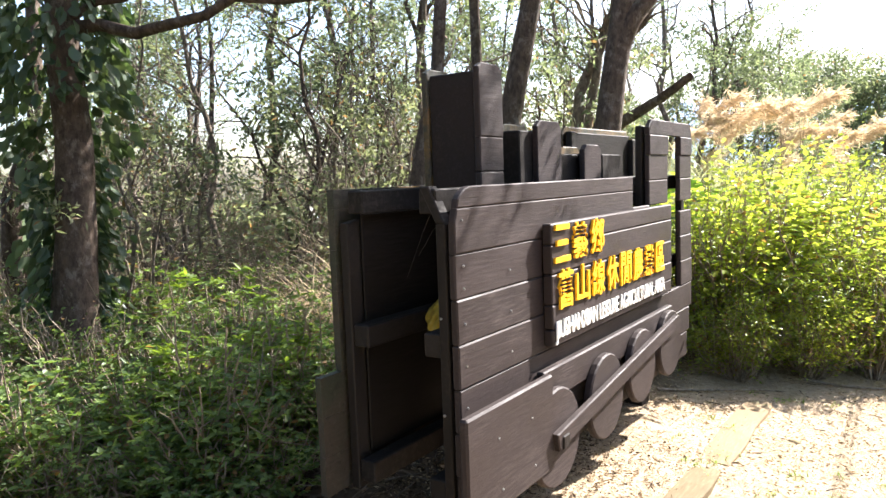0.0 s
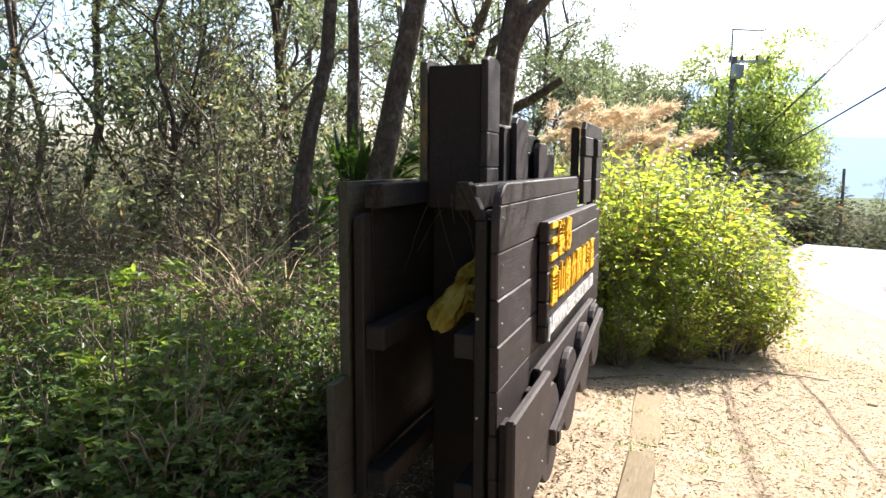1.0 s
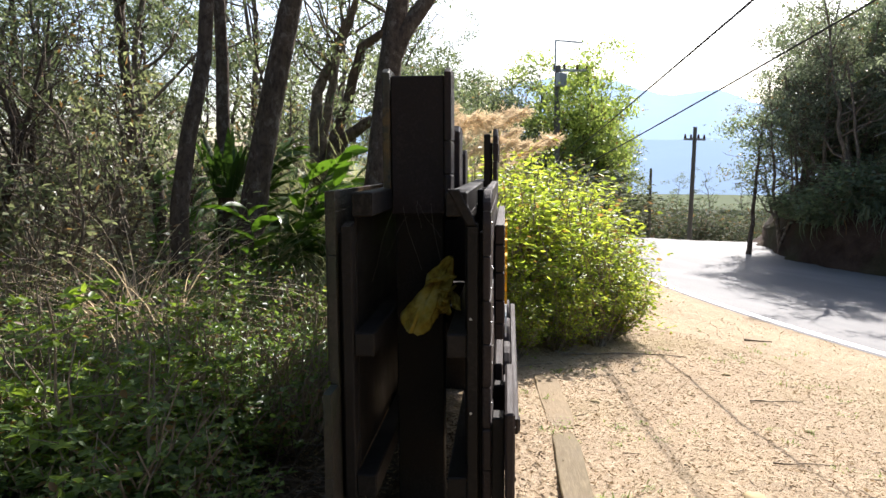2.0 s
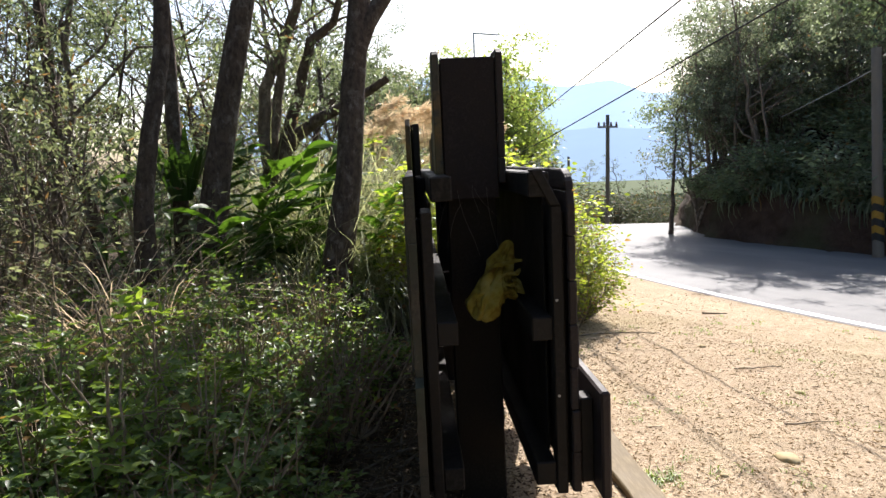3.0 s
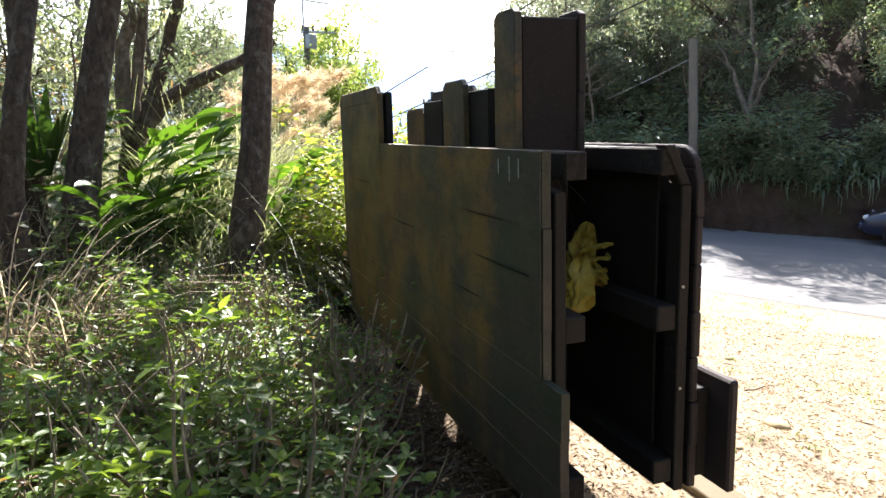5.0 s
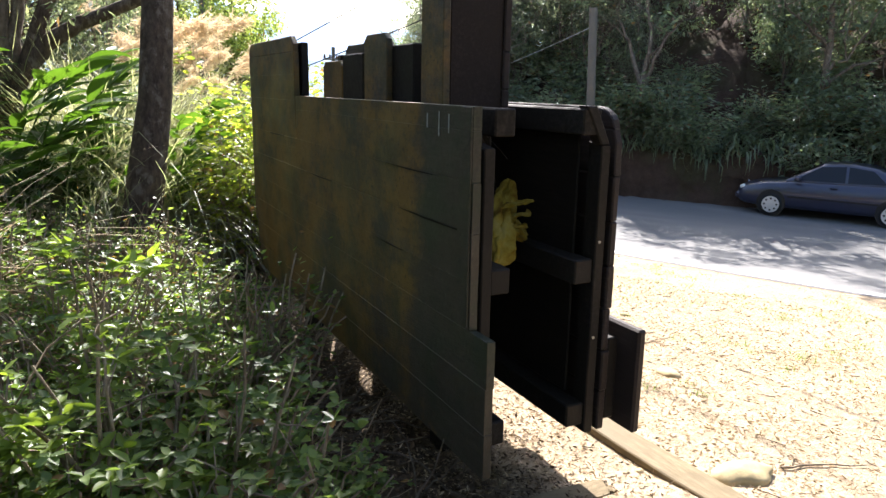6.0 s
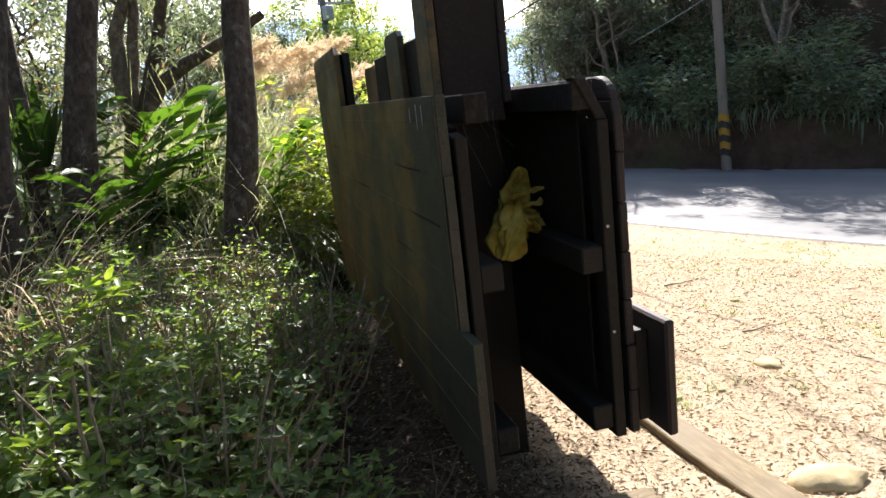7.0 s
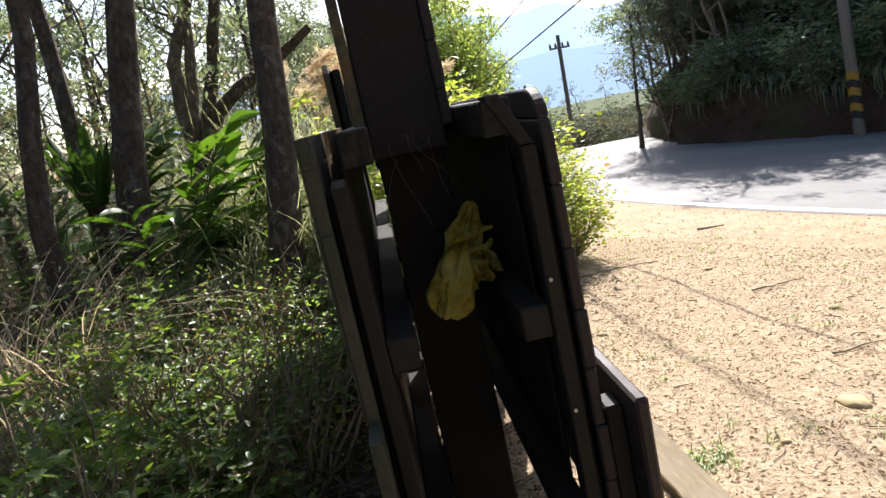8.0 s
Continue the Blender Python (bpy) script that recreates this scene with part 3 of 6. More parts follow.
# boards added inside the flanks to stop light through the seams
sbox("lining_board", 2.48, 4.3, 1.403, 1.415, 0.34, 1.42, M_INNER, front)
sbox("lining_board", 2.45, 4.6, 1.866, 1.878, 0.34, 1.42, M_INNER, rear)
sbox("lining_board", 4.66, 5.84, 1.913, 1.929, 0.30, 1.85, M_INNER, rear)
# the slanted gusset behind the rounded corner
bm = outline_bm([(1.358 - SY, 1.388 - SZ), (1.400 - SY, 1.388 - SZ), (1.478 - SY, 1.534 - SZ), (1.430 - SY, 1.534 - SZ)], 2.36 - SX, 2.42 - SX)
bmesh.ops.transform(bm, matrix=Matrix(((0, 1, 0, 0), (1, 0, 0, 0), (0, 0, 1, 0), (0, 0, 0, 1))), verts=bm.verts)
bmesh.ops.recalc_face_normals(bm, faces=bm.faces)
part("gusset", bm, M_END, front)

# chimney: two cheek boards over a boxed post that runs down into the ground
chimney = new("chimney")
chimney.parent = sign
for y0, y1, m in ((1.497, 1.530, M_PAINT), (1.787, 1.822, M_BACK)):
    for z0, z1 in ((1.47, 1.5865), (1.587, 1.7465), (1.747, 2.080)) if m == M_PAINT else ((1.47, 2.080),):
        o = wobble()
        if z1 > 2:
            scut("cheek_board", [(2.87, z0), (3.08, z0), (3.08, z1 - 0.02), (3.045, z1), (2.905, z1), (2.87, z1 - 0.02)], y0 + o, y1 + o, m, chimney)
        else:
            sbox("cheek_board", 2.87, 3.08, y0 + o, y1 + o, z0, z1, m, chimney)
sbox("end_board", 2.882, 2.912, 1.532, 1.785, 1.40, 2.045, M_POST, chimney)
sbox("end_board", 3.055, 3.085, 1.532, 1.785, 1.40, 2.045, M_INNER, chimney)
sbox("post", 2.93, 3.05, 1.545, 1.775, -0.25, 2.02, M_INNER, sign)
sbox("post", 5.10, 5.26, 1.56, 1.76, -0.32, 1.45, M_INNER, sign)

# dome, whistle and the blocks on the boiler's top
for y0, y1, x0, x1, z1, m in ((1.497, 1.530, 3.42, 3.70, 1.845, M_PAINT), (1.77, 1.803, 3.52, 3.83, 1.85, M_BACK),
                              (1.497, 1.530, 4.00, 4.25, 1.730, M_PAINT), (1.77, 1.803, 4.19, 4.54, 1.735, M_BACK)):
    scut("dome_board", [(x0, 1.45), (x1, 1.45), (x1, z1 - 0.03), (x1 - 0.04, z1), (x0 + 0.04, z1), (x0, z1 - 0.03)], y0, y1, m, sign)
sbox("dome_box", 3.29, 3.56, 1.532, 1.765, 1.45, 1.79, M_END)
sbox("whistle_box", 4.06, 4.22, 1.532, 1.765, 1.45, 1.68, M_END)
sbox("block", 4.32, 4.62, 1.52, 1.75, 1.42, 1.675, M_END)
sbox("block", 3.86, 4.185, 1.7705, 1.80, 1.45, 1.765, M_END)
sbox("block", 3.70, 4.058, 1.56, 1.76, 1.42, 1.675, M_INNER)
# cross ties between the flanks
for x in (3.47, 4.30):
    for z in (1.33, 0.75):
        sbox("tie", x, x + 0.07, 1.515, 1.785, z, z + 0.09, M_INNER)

# unseen boards added between the flanks to keep sun out of the inside
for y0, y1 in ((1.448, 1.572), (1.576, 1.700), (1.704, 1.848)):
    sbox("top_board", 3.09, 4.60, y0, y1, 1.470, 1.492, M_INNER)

# lower apron and running rail on the road side
sbox("apron", 2.243, 2.96, 1.205, 1.245, 0.215, 0.66, M_PAINT, sign, 0.009)
sbox("apron_cleat", 2.36, 2.46, 1.246, 1.299, 0.24, 0.60, M_END)
sbox("apron_cleat", 2.80, 2.88, 1.246, 1.299, 0.24, 0.60, M_END)
sbox("running_rail", 2.97, 4.86, 1.258, 1.299, 0.50, 0.655, M_PAINT, sign, 0.008)

# wheels with a coupling rod
WHEELS = [(3.03, 0.338, 0.236), (3.62, 0.371, 0.230), (4.17, 0.405, 0.220), (4.70, 0.430, 0.216)]
for x, z, rad in WHEELS:
    w = scut("wheel", arc(x, z, rad, 0, 345, 23), 1.215, 1.258, M_PAINT, sign, 0.008)
sbox("hub", 2.985, 3.05, 1.168, 1.213, 0.30, 0.365, M_END)
scut("coupling_rod", [(2.96, 0.30), (4.75, 0.53), (4.77, 0.60), (4.73, 0.615), (2.94, 0.385)], 1.176, 1.211, M_PAINT, sign, 0.006)

# name plate of planks, with raised lettering
plate = new("name_plate")
plate.parent = sign
PZ = [1.335, 1.235, 1.095, 0.952, 0.835, 0.750]
for top, low in zip(PZ[:-1], PZ[1:]):
    o = wobble() * 0.6
    sbox("plate_plank", 3.06, 4.83, 1.252 + o, 1.2985, low + 0.004, top, M_PAINT, plate)


def lettering(text, x0, x1, z0, z1, material, depth=0.006, bold=0.0):
    """Raised characters on the plate, fitted into a box."""
    cu = bpy.data.curves.new("lettering", "FONT")
    cu.body, cu.extrude, cu.offset = text, depth / 2, bold
    ob = bpy.data.objects.new("lettering", cu)
    scene.collection.objects.link(ob)
    bpy.context.view_layer.update()
    me = bpy.data.meshes.new_from_object(ob.evaluated_get(bpy.context.evaluated_depsgraph_get()))
    bpy.data.objects.remove(ob)
    bpy.data.curves.remove(cu)
    co = np.zeros(len(me.vertices) * 3, np.float32)
    me.vertices.foreach_get("co", co)
    co = co.reshape(-1, 3)
    lo, hi = co.min(0), co.max(0)
    q = (co - lo) / np.maximum(hi - lo, 1e-6)
    x = x0 + q[:, 0] * (x1 - x0) - SX
    z = z0 + q[:, 1] * (z1 - z0) - SZ
    y = 1.246 - 0.003 + (0.5 - q[:, 2]) * depth - SY
    me.vertices.foreach_set("co", np.stack([x, y, z], 1).astype(np.float32).ravel())
    me.update()
    return finish("lettering", me, material, plate)


for ch, x0 in zip("三義鄉", (3.075, 3.275, 3.49)):
    lettering(ch, x0, x0 + 0.165, 1.150, 1.328, M_YELLOW, 0.012, 0.018)
for i, ch in enumerate("舊山線休閒農業區"):
    x0 = 3.105 + i * (4.478 - 3.105) / 7
    lettering(ch, x0, x0 + 0.160, 0.926, 1.112, M_YELLOW, 0.012, 0.016)
lettering("JIUSHANXIAN LEISURE AGRICULTURAL AREA", 3.072, 4.65, 0.765, 0.876, M_WHITE, 0.008, 0.004)


def screw(x, y, z, r=0.005):
    bm = bmesh.new()
    bmesh.ops.create_cone(bm, cap_ends=True, segments=8, radius1=r, radius2=r * 0.7, depth=0.006)
    bmesh.ops.rotate(bm, verts=bm.verts, matrix=Matrix.Rotation(radians(90), 3, "X"))
    bmesh.ops.translate(bm, verts=bm.verts, vec=(x - SX, y - SY, z - SZ))
    part("screw", bm, M_SCREW, sign)


def end_screw(y, z, r=0.006):
    bm = bmesh.new()
    bmesh.ops.create_cone(bm, cap_ends=True, segments=8, radius1=r * 0.7, radius2=r, depth=0.006)
    bmesh.ops.rotate(bm, verts=bm.verts, matrix=Matrix.Rotation(radians(-90), 3, "Y"))
    bmesh.ops.translate(bm, verts=bm.verts, vec=(2.356 - SX, y - SY, z - SZ))
    part("screw", bm, M_SCREW, sign)


for z in (1.012, 0.618):
    end_screw(1.385, z)
for z in (1.40, 1.22, 1.13, 0.99, 0.82, 0.65, 0.47):
    screw(2.40, 1.300, z)
for z in (1.16, 0.98, 0.80):
    screw(2.76, 1.300, z)
for x in (2.47, 2.75):
    screw(x, 1.203, 0.52)
    screw(x + 0.02, 1.203, 0.30)

# ---- yellow cloth tucked between the flanks ----


def crumple(a, b, half0, half1, depth, phase, nu=56, nv=30):
    """A bunched bag of cloth between two places, creased lengthwise and across."""
    a, b = np.array(a), np.array(b)
    u, v = np.meshgrid(np.linspace(0, 2 * np.pi, nu, endpoint=False), np.linspace(0, 1, nv))
    side = np.array([0.25, 0.85, 0.30])
    side /= np.linalg.norm(side)
    out = np.array([1.0, -0.2, 0.1])
    crease = 1.12 - 0.54 * np.abs(np.sin(2.5 * u + 3 * v + phase)) ** 3 - 0.36 * np.abs(np.sin(4.5 * u - 4 * v)) ** 4 + 0.10 * np.sin(14 * u + 9 * v + phase) + 0.16 * np.sin(9 * v + 2 * u) + 0.07 * np.sin(23 * v - 3 * u)
    close = np.clip(np.sin(np.pi * np.clip(v * 0.96 + 0.02, 0, 1)), 0, 1) ** 0.38
    half = (half0 + (half1 - half0) * v ** 0.8) * close
    c = a + (b - a) * v[..., None] + out * (0.02 * np.sin(6 * v))[..., None]
    p = c + side * (half * np.cos(u) * crease)[..., None] + out * (depth * close * np.sin(u) * crease)[..., None]
    p = (p - np.array([SX, SY, SZ])).reshape(-1, 3)
    fold = np.array([abs(noise.noise(Vector(q) * 17.0)) + 0.5 * abs(noise.noise(Vector(q) * 38.0)) for q in p])
    p = p + (out * 0.8 + side * 0.3) * (0.045 * (fold - 0.3))[:, None]
    i, k = np.arange(nv - 1)[:, None] * nu, np.arange(nu)[None]
    f = np.stack([i + k, i + (k + 1) % nu, i + nu + (k + 1) % nu, i + nu + k], -1).reshape(-1, 4)
    return p, f


def build_cloth():
    body = crumple((2.84, 1.50, 1.205), (2.68, 1.665, 0.875), 0.036, 0.088, 0.045, 0.4)
    flap = crumple((2.80, 1.545, 1.10), (2.74, 1.525, 0.955), 0.03, 0.052, 0.040, 2.1)
    tuck = crumple((2.80, 1.49, 1.04), (2.77, 1.46, 0.965), 0.016, 0.030, 0.028, 4.0, 30, 14)
    fingers = [crumple((2.735, 1.60 - 0.012 * k, 1.10 - 0.048 * k), (2.715, 1.468 + 0.012 * k * (k > 1), 1.135 - 0.052 * k), 0.020, 0.017, 0.020, 1.3 * k, 30, 16) for k in range(4)]
    ob = quads("yellow_cloth", *body, M_CLOTH, smooth=True)
    for fold in (flap, tuck, *fingers):
        quads("fold", *fold, M_CLOTH, ob, smooth=True)
    ob.matrix_world = sign.matrix_world
    tagged(ob, "crumpled dirty yellow work cloth stuffed against the post", "cloth")


build_cloth()


# cobweb strands that hang under the chimney box
def build_webs():
    r = np.random.default_rng(21)
    pieces = []
    for _ in range(6):
        a = np.array([2.86 - SX, r.uniform(1.55, 1.78) - SY, r.uniform(1.36, 1.50) - SZ])
        b = a + np.array([r.uniform(-0.12, 0.02), r.uniform(-0.10, 0.10), -r.uniform(0.05, 0.45)])
        q = np.linspace(0, 1, 6)[:, None]
        p = a + (b - a) * q + np.array([0.006, 0.008, 0]) * np.sin(q * 5)
        pieces.append(tube(p, np.full(6, 0.0007), 4))
    v, f = join(pieces)
    ob = quads("cobweb_strands", v, f, M_WEB)
    ob.matrix_world = sign.matrix_world
    tagged(ob, "thin grey cobweb strands hanging under the chimney box", "roots", kind="stuff")


build_webs()

# ---- plants ----


def bent(r, a, b, n=6, sway=0.06):
    """A crooked line from a to b."""
    a, b = np.asarray(a, float), np.asarray(b, float)
    q = np.linspace(0, 1, n)[:, None]
    L = np.linalg.norm(b - a)
    w = np.cumsum(r.normal(0, 1, (n, 3)), 0) * sway * L / math.sqrt(n)
    w -= w[0] + (w[-1] - w[0]) * q
    return a + (b - a) * q + w


def crown_of(r, tips, count, spread, length, width, droop=0.3, fold=False):
    tips = np.asarray(tips)
    pick = r.integers(0, len(tips), count)
    # leaves gather in small sprays round the twigs
    sprays = tips[pick] + r.normal(0, spread, (count, 3)) * np.array([1, 1, 0.75])
    group = r.integers(0, max(1, count // 80), count)
    centre = sprays[group % count]
    p = centre + r.normal(0, length * 1.45, (count, 3)) * np.array([1, 1, 0.7])
    d = unit(r.normal(0, 1, (count, 3)) + np.array([0, 0, -droop]))
    return leaves(p, d, length, width, r, fold)


def make_tree(name, m, height, radius, seed, lean=(0, 0), fork=0.45, limbs=7, reach=0.32, count=5000, leaf=(0.11, 0.028),
              label="", group="", bark_mat=M_BARK, leaf_mat=L_TREE, spread=0.28, sway=0.03, stems=(), sides=9, category="tree", droop=0.3):
    """A tree: a tapered trunk with limbs and branches, and a crown of many leaves in sprays."""
    r = np.random.default_rng(seed)
    tree = empty(name, m, label, category, group)
    top = np.array([lean[0], lean[1], height])
    path = bent(r, (0, 0, -0.2), top, 12, sway)
    rad = radius * (1 - 0.78 * np.linspace(0, 1, 12) ** 0.9)
    rad[0] *= 1.35
    rad[1] *= 1.08
    wood, tips = [tube(path, rad, sides)], []
    starts = [(path, rad)]
    for f0, dx, dy, dz, rr in stems:
        i = f0 * 11
        a = np.array([np.interp(i, np.arange(12), path[:, k]) for k in range(3)])
        p = bent(r, a, a + np.array([dx, dy, dz]), 9, 0.06)
        q = radius * rr * (1 - 0.7 * np.linspace(0, 1, 9))
        wood.append(tube(p, q, 7))
        starts.append((p, q))
    for s, (p0, r0) in enumerate(starts):
        for k in range(limbs if s == 0 else max(2, limbs // 2)):
            f = fork + (1 - fork) * (k + r.uniform(0.1, 0.9)) / (limbs if s == 0 else max(2, limbs // 2))
            f = min(f, 0.985) if s == 0 else min(0.35 + 0.65 * f, 0.985)
            n = len(p0)
            a = np.array([np.interp(f * (n - 1), np.arange(n), p0[:, c]) for c in range(3)])
            ra = np.interp(f * (n - 1), np.arange(n), r0)
            az, L = r.uniform(0, 2 * np.pi), height * reach * r.uniform(0.6, 1.2) * (1.15 - 0.6 * f)
            el = r.uniform(0.35, 1.05)
            b = a + L * np.array([math.cos(az) * math.cos(el), math.sin(az) * math.cos(el), math.sin(el)])
            p = bent(r, a, b, 7, 0.12)
            wood.append(tube(p, ra * 0.6 * (1 - 0.75 * np.linspace(0, 1, 7)), 6))
            for _ in range(4):
                j = r.integers(2, 7)
                e = p[j] + r.normal(0, 1, 3) * L * 0.28 + np.array([0, 0, L * 0.12])
                t = bent(r, p[j], e, 5, 0.15)
                wood.append(tube(t, ra * 0.22 * (1 - 0.8 * np.linspace(0, 1, 5)) + 0.002, 4))
                tips += [t[-1], t[-1], t[3]]
            tips.append(p[-1])
    quads("trunk", *join(wood), bark_mat, tree, smooth=True)
    quads("crown", *crown_of(r, tips, count, spread, *leaf, droop), leaf_mat, tree)
    return tree


def make_shrub(name, m, height, radius, seed, stems=14, count=900, leaf=(0.07, 0.028), leaf_mat=L_UNDER, label="", group="", fold=True, spread=0.10, category="shrub", whorl=0, low=0.0):
    """A shrub: thin stems that fan out from the root, with leaves along their upper halves."""
    r = np.random.default_rng(seed)
    shrub = empty(name, m, label, category, group)
    wood, tips = [], []
    for _ in range(stems):
        az, q = r.uniform(0, 2 * np.pi), math.sqrt(r.uniform(0, 1))
        end = np.array([math.cos(az) * radius * q, math.sin(az) * radius * q, height * r.uniform(0.55, 1.05) * (1 - 0.35 * q * q)])
        p = bent(r, (end[0] * 0.15, end[1] * 0.15, -0.05), end, 7, 0.10)
        wood.append(tube(p, 0.004 + 0.006 * height * (1 - np.linspace(0, 1, 7)), 4))
        tips += list(p[2:])
        for _ in range(2):
            j = r.integers(2, 6)
            e = p[j] + r.normal(0, 0.22, 3) * height * 0.7 + np.array([0, 0, 0.1 * height])
            t = bent(r, p[j], e, 4, 0.12)
            wood.append(tube(t, np.array([0.004, 0.0035, 0.003, 0.002]), 3))
            tips += list(t[1:])
    quads("woody_base", *join(wood), M_TWIG, shrub, smooth=True)
    tips = np.array(tips)
    tips = tips[tips[:, 2] > 0.04]
    pick = r.integers(0, len(tips), count)
    p = tips[pick] + r.normal(0, spread, (count, 3)) * np.array([1, 1, 0.7])
    p[:, 2] = np.maximum(p[:, 2], 0.02)
    if low:
        thin = (p[:, 2] > low * r.uniform(0.3, 1.6, count)) & (r.random(count) < 0.35 + 0.65 * p[:, 2] / height)
        p, pick = p[thin], pick[thin]
        count = len(p)
    out = unit(np.column_stack([p[:, 0] - tips[pick][:, 0] * 0.7, p[:, 1] - tips[pick][:, 1] * 0.7, np.full(count, 0.02)]))
    if whorl:
        # leaves stand in stars round the shoot tips
        p = np.repeat(p[:count // whorl], whorl, 0)
        az = np.tile(np.arange(whorl) * 2 * np.pi / whorl, count // whorl) + np.repeat(r.uniform(0, 6.3, count // whorl), whorl)
        out = np.column_stack([np.cos(az), np.sin(az), r.uniform(-0.1, 0.55, len(az))])
    quads("foliage", *leaves(p, out, *leaf, r, fold, 0.7 if whorl else 0.55), leaf_mat, shrub)
    return shrub


def at(x, y, turn=0.0, size=1.0, sink=0.0, bank=False):
    z = float(bank_z(np.array([side_of(FAR_LINE, x, y)]), x, y)[0]) if bank else float(land_z(x, y))
    return pose(x, y, z - sink, 0, 0, turn) @ Matrix.Scale(size, 4)


def put(ob, m):
    """A copy of a thing at the pose m, scaled with it."""
    loc, rot, size = m.decompose()
    c = copy_thing(ob, Matrix.LocRotScale(loc, rot, None))
    c.scale = size
    return c


# the trees that stand out one by one
tree_a = make_tree("tree", at(1.07, 7.2), 9.5, 0.165, 31, (1.6, -0.2), 0.40, 9, 0.32, 8500, label="brown-barked tree with patchy trunk beside the sign", sway=0.012,
          stems=((0.30, 1.9, 0.2, 2.6, 0.62), (0.36, -0.9, 0.7, 3.2, 0.5), (0.38, 1.3, -1.3, 1.9, 0.45), (0.42, 0.2, -1.8, 2.0, 0.4)), sides=14)
rc = np.random.default_rng(44)
# unseen leafy bough, added overhead to shade the ground behind the sign
bough = bent(rc, (0.45, -0.05, 3.6), (2.1, -0.85, 4.9), 8, 0.05)
quads("bough", *tube(bough, np.linspace(0.07, 0.02, 8), 8), M_BARK, tree_a, smooth=True)
quads("bough_leaves", *crown_of(rc, [(1.9, -0.85, 4.6), (1.7, -0.4, 4.7), (2.2, -0.6, 4.9), (1.9, -1.2, 4.8), (2.3, -0.2, 5.1)], 2200, 0.27, 0.12, 0.04), L_TREE, tree_a)


def forked_tree():
    """A low-forking tree: one short bole, two pale stems, a dark crooked stem and a thick bough that reaches sideways."""
    r = np.random.default_rng(32)
    tree = empty("tree", at(1.24, 9.80), "pale forked tree splitting low into several crooked limbs", "tree")
    side, deep = np.array([0.83, -0.55, 0]), np.array([0.55, 0.83, 0])

    def limb(points, r0, r1, name, material, seed):
        k = np.random.default_rng(seed)
        q = np.array([side * x + deep * d + np.array([0, 0, z]) for x, z, d in points])
        line = np.concatenate([bent(k, a, b, 5, 0.035)[:-1] for a, b in zip(q[:-1], q[1:])] + [q[-1:]])
        quads(name, *tube(line, np.linspace(r0, r1, len(line)), 12), material, tree, smooth=True)
        return line

    limb(((0, -0.2, 0), (0.12, 0.7, 0), (0.33, 1.72, 0)), 0.17, 0.125, "trunk", M_BARK, 1)
    p = limb(((0.31, 1.62, 0), (0.25, 2.3, 0.03), (0.29, 2.75, 0.05), (0.40, 3.0, 0.07), (0.55, 3.24, 0.1), (0.76, 3.7, 0.1), (1.02, 4.7, 0.2), (1.15, 5.9, 0.1)), 0.095, 0.03, "stem", M_PALE_BARK, 2)
    limb(((0.34, 1.70, 0.03), (0.44, 2.6, 0.06), (0.55, 3.22, 0.1)), 0.07, 0.055, "stem", M_PALE_BARK, 3)
    q = limb(((0.34, 1.65, -0.03), (0.72, 2.55, -0.06), (0.95, 3.3, -0.1), (1.25, 3.5, -0.1), (1.5, 4.3, -0.2), (1.6, 5.4, 0)), 0.085, 0.025, "stem", M_BARK, 4)
    limb(((0.36, 1.72, -0.04), (0.66, 2.1, -0.1), (1.0, 2.32, -0.2), (1.52, 2.54, -0.3), (1.92, 2.76, -0.4)), 0.10, 0.045, "bough", M_BARK, 5)
    wood, tips = [], []
    for k in range(34):
        base = (p if k % 2 else q)[r.integers(12, 19)]
        e = base + r.normal(0, 0.55, 3) + np.array([0, 0, 0.7])
        t = bent(r, base, e, 6, 0.12)
        wood.append(tube(t, np.linspace(0.022, 0.004, 6), 5))
        tips += [t[-1], t[4], t[-1] + r.normal(0, 0.2, 3)]
    quads("branch_tip", *join(wood), M_PALE_BARK, tree, smooth=True)
    quads("crown", *crown_of(r, tips, 2200, 0.25, 0.11, 0.032), L_TREE, tree)


forked_tree()
make_tree("tree", at(0.08, 8.45), 9.5, 0.17, 33, (1.95, -0.78), 0.5, 7, 0.28, 3600, label="thick leaning brown tree trunk with a high crown", sway=0.010, sides=14)
make_tree("tree", at(0.05, 8.75), 8.5, 0.105, 34, (0.35, 0.3), 0.5, 6, 0.28, 4200, label="slim upright brown tree carrying a broad-leaved fern", sway=0.012, sides=10)
make_tree("tree", at(-0.70, 7.33), 8.0, 0.105, 35, (1.1, 0.22), 0.5, 6, 0.30, 4200, label="slim tree leaning a little, brown bark", sway=0.018, sides=10)
make_tree("tree", at(-4.55, 13.9), 9.0, 0.10, 36, (2.3, -2.4), 0.35, 8, 0.32, 3000, label="thin crooked sapling with sparse leaves", sway=0.06)
make_tree("tree", at(-0.9, 10.2), 7.0, 0.06, 37, (0.4, 0.0), 0.3, 8, 0.30, 3000, label="thin grey tree with many fine branches", sway=0.05, bark_mat=M_PALE_BARK)
make_tree("tree", at(-3.6, 9.6), 6.5, 0.055, 38, (-0.3, 0.3), 0.3, 8, 0.30, 3000, label="thin grey tree with many fine branches", sway=0.06, bark_mat=M_PALE_BARK)

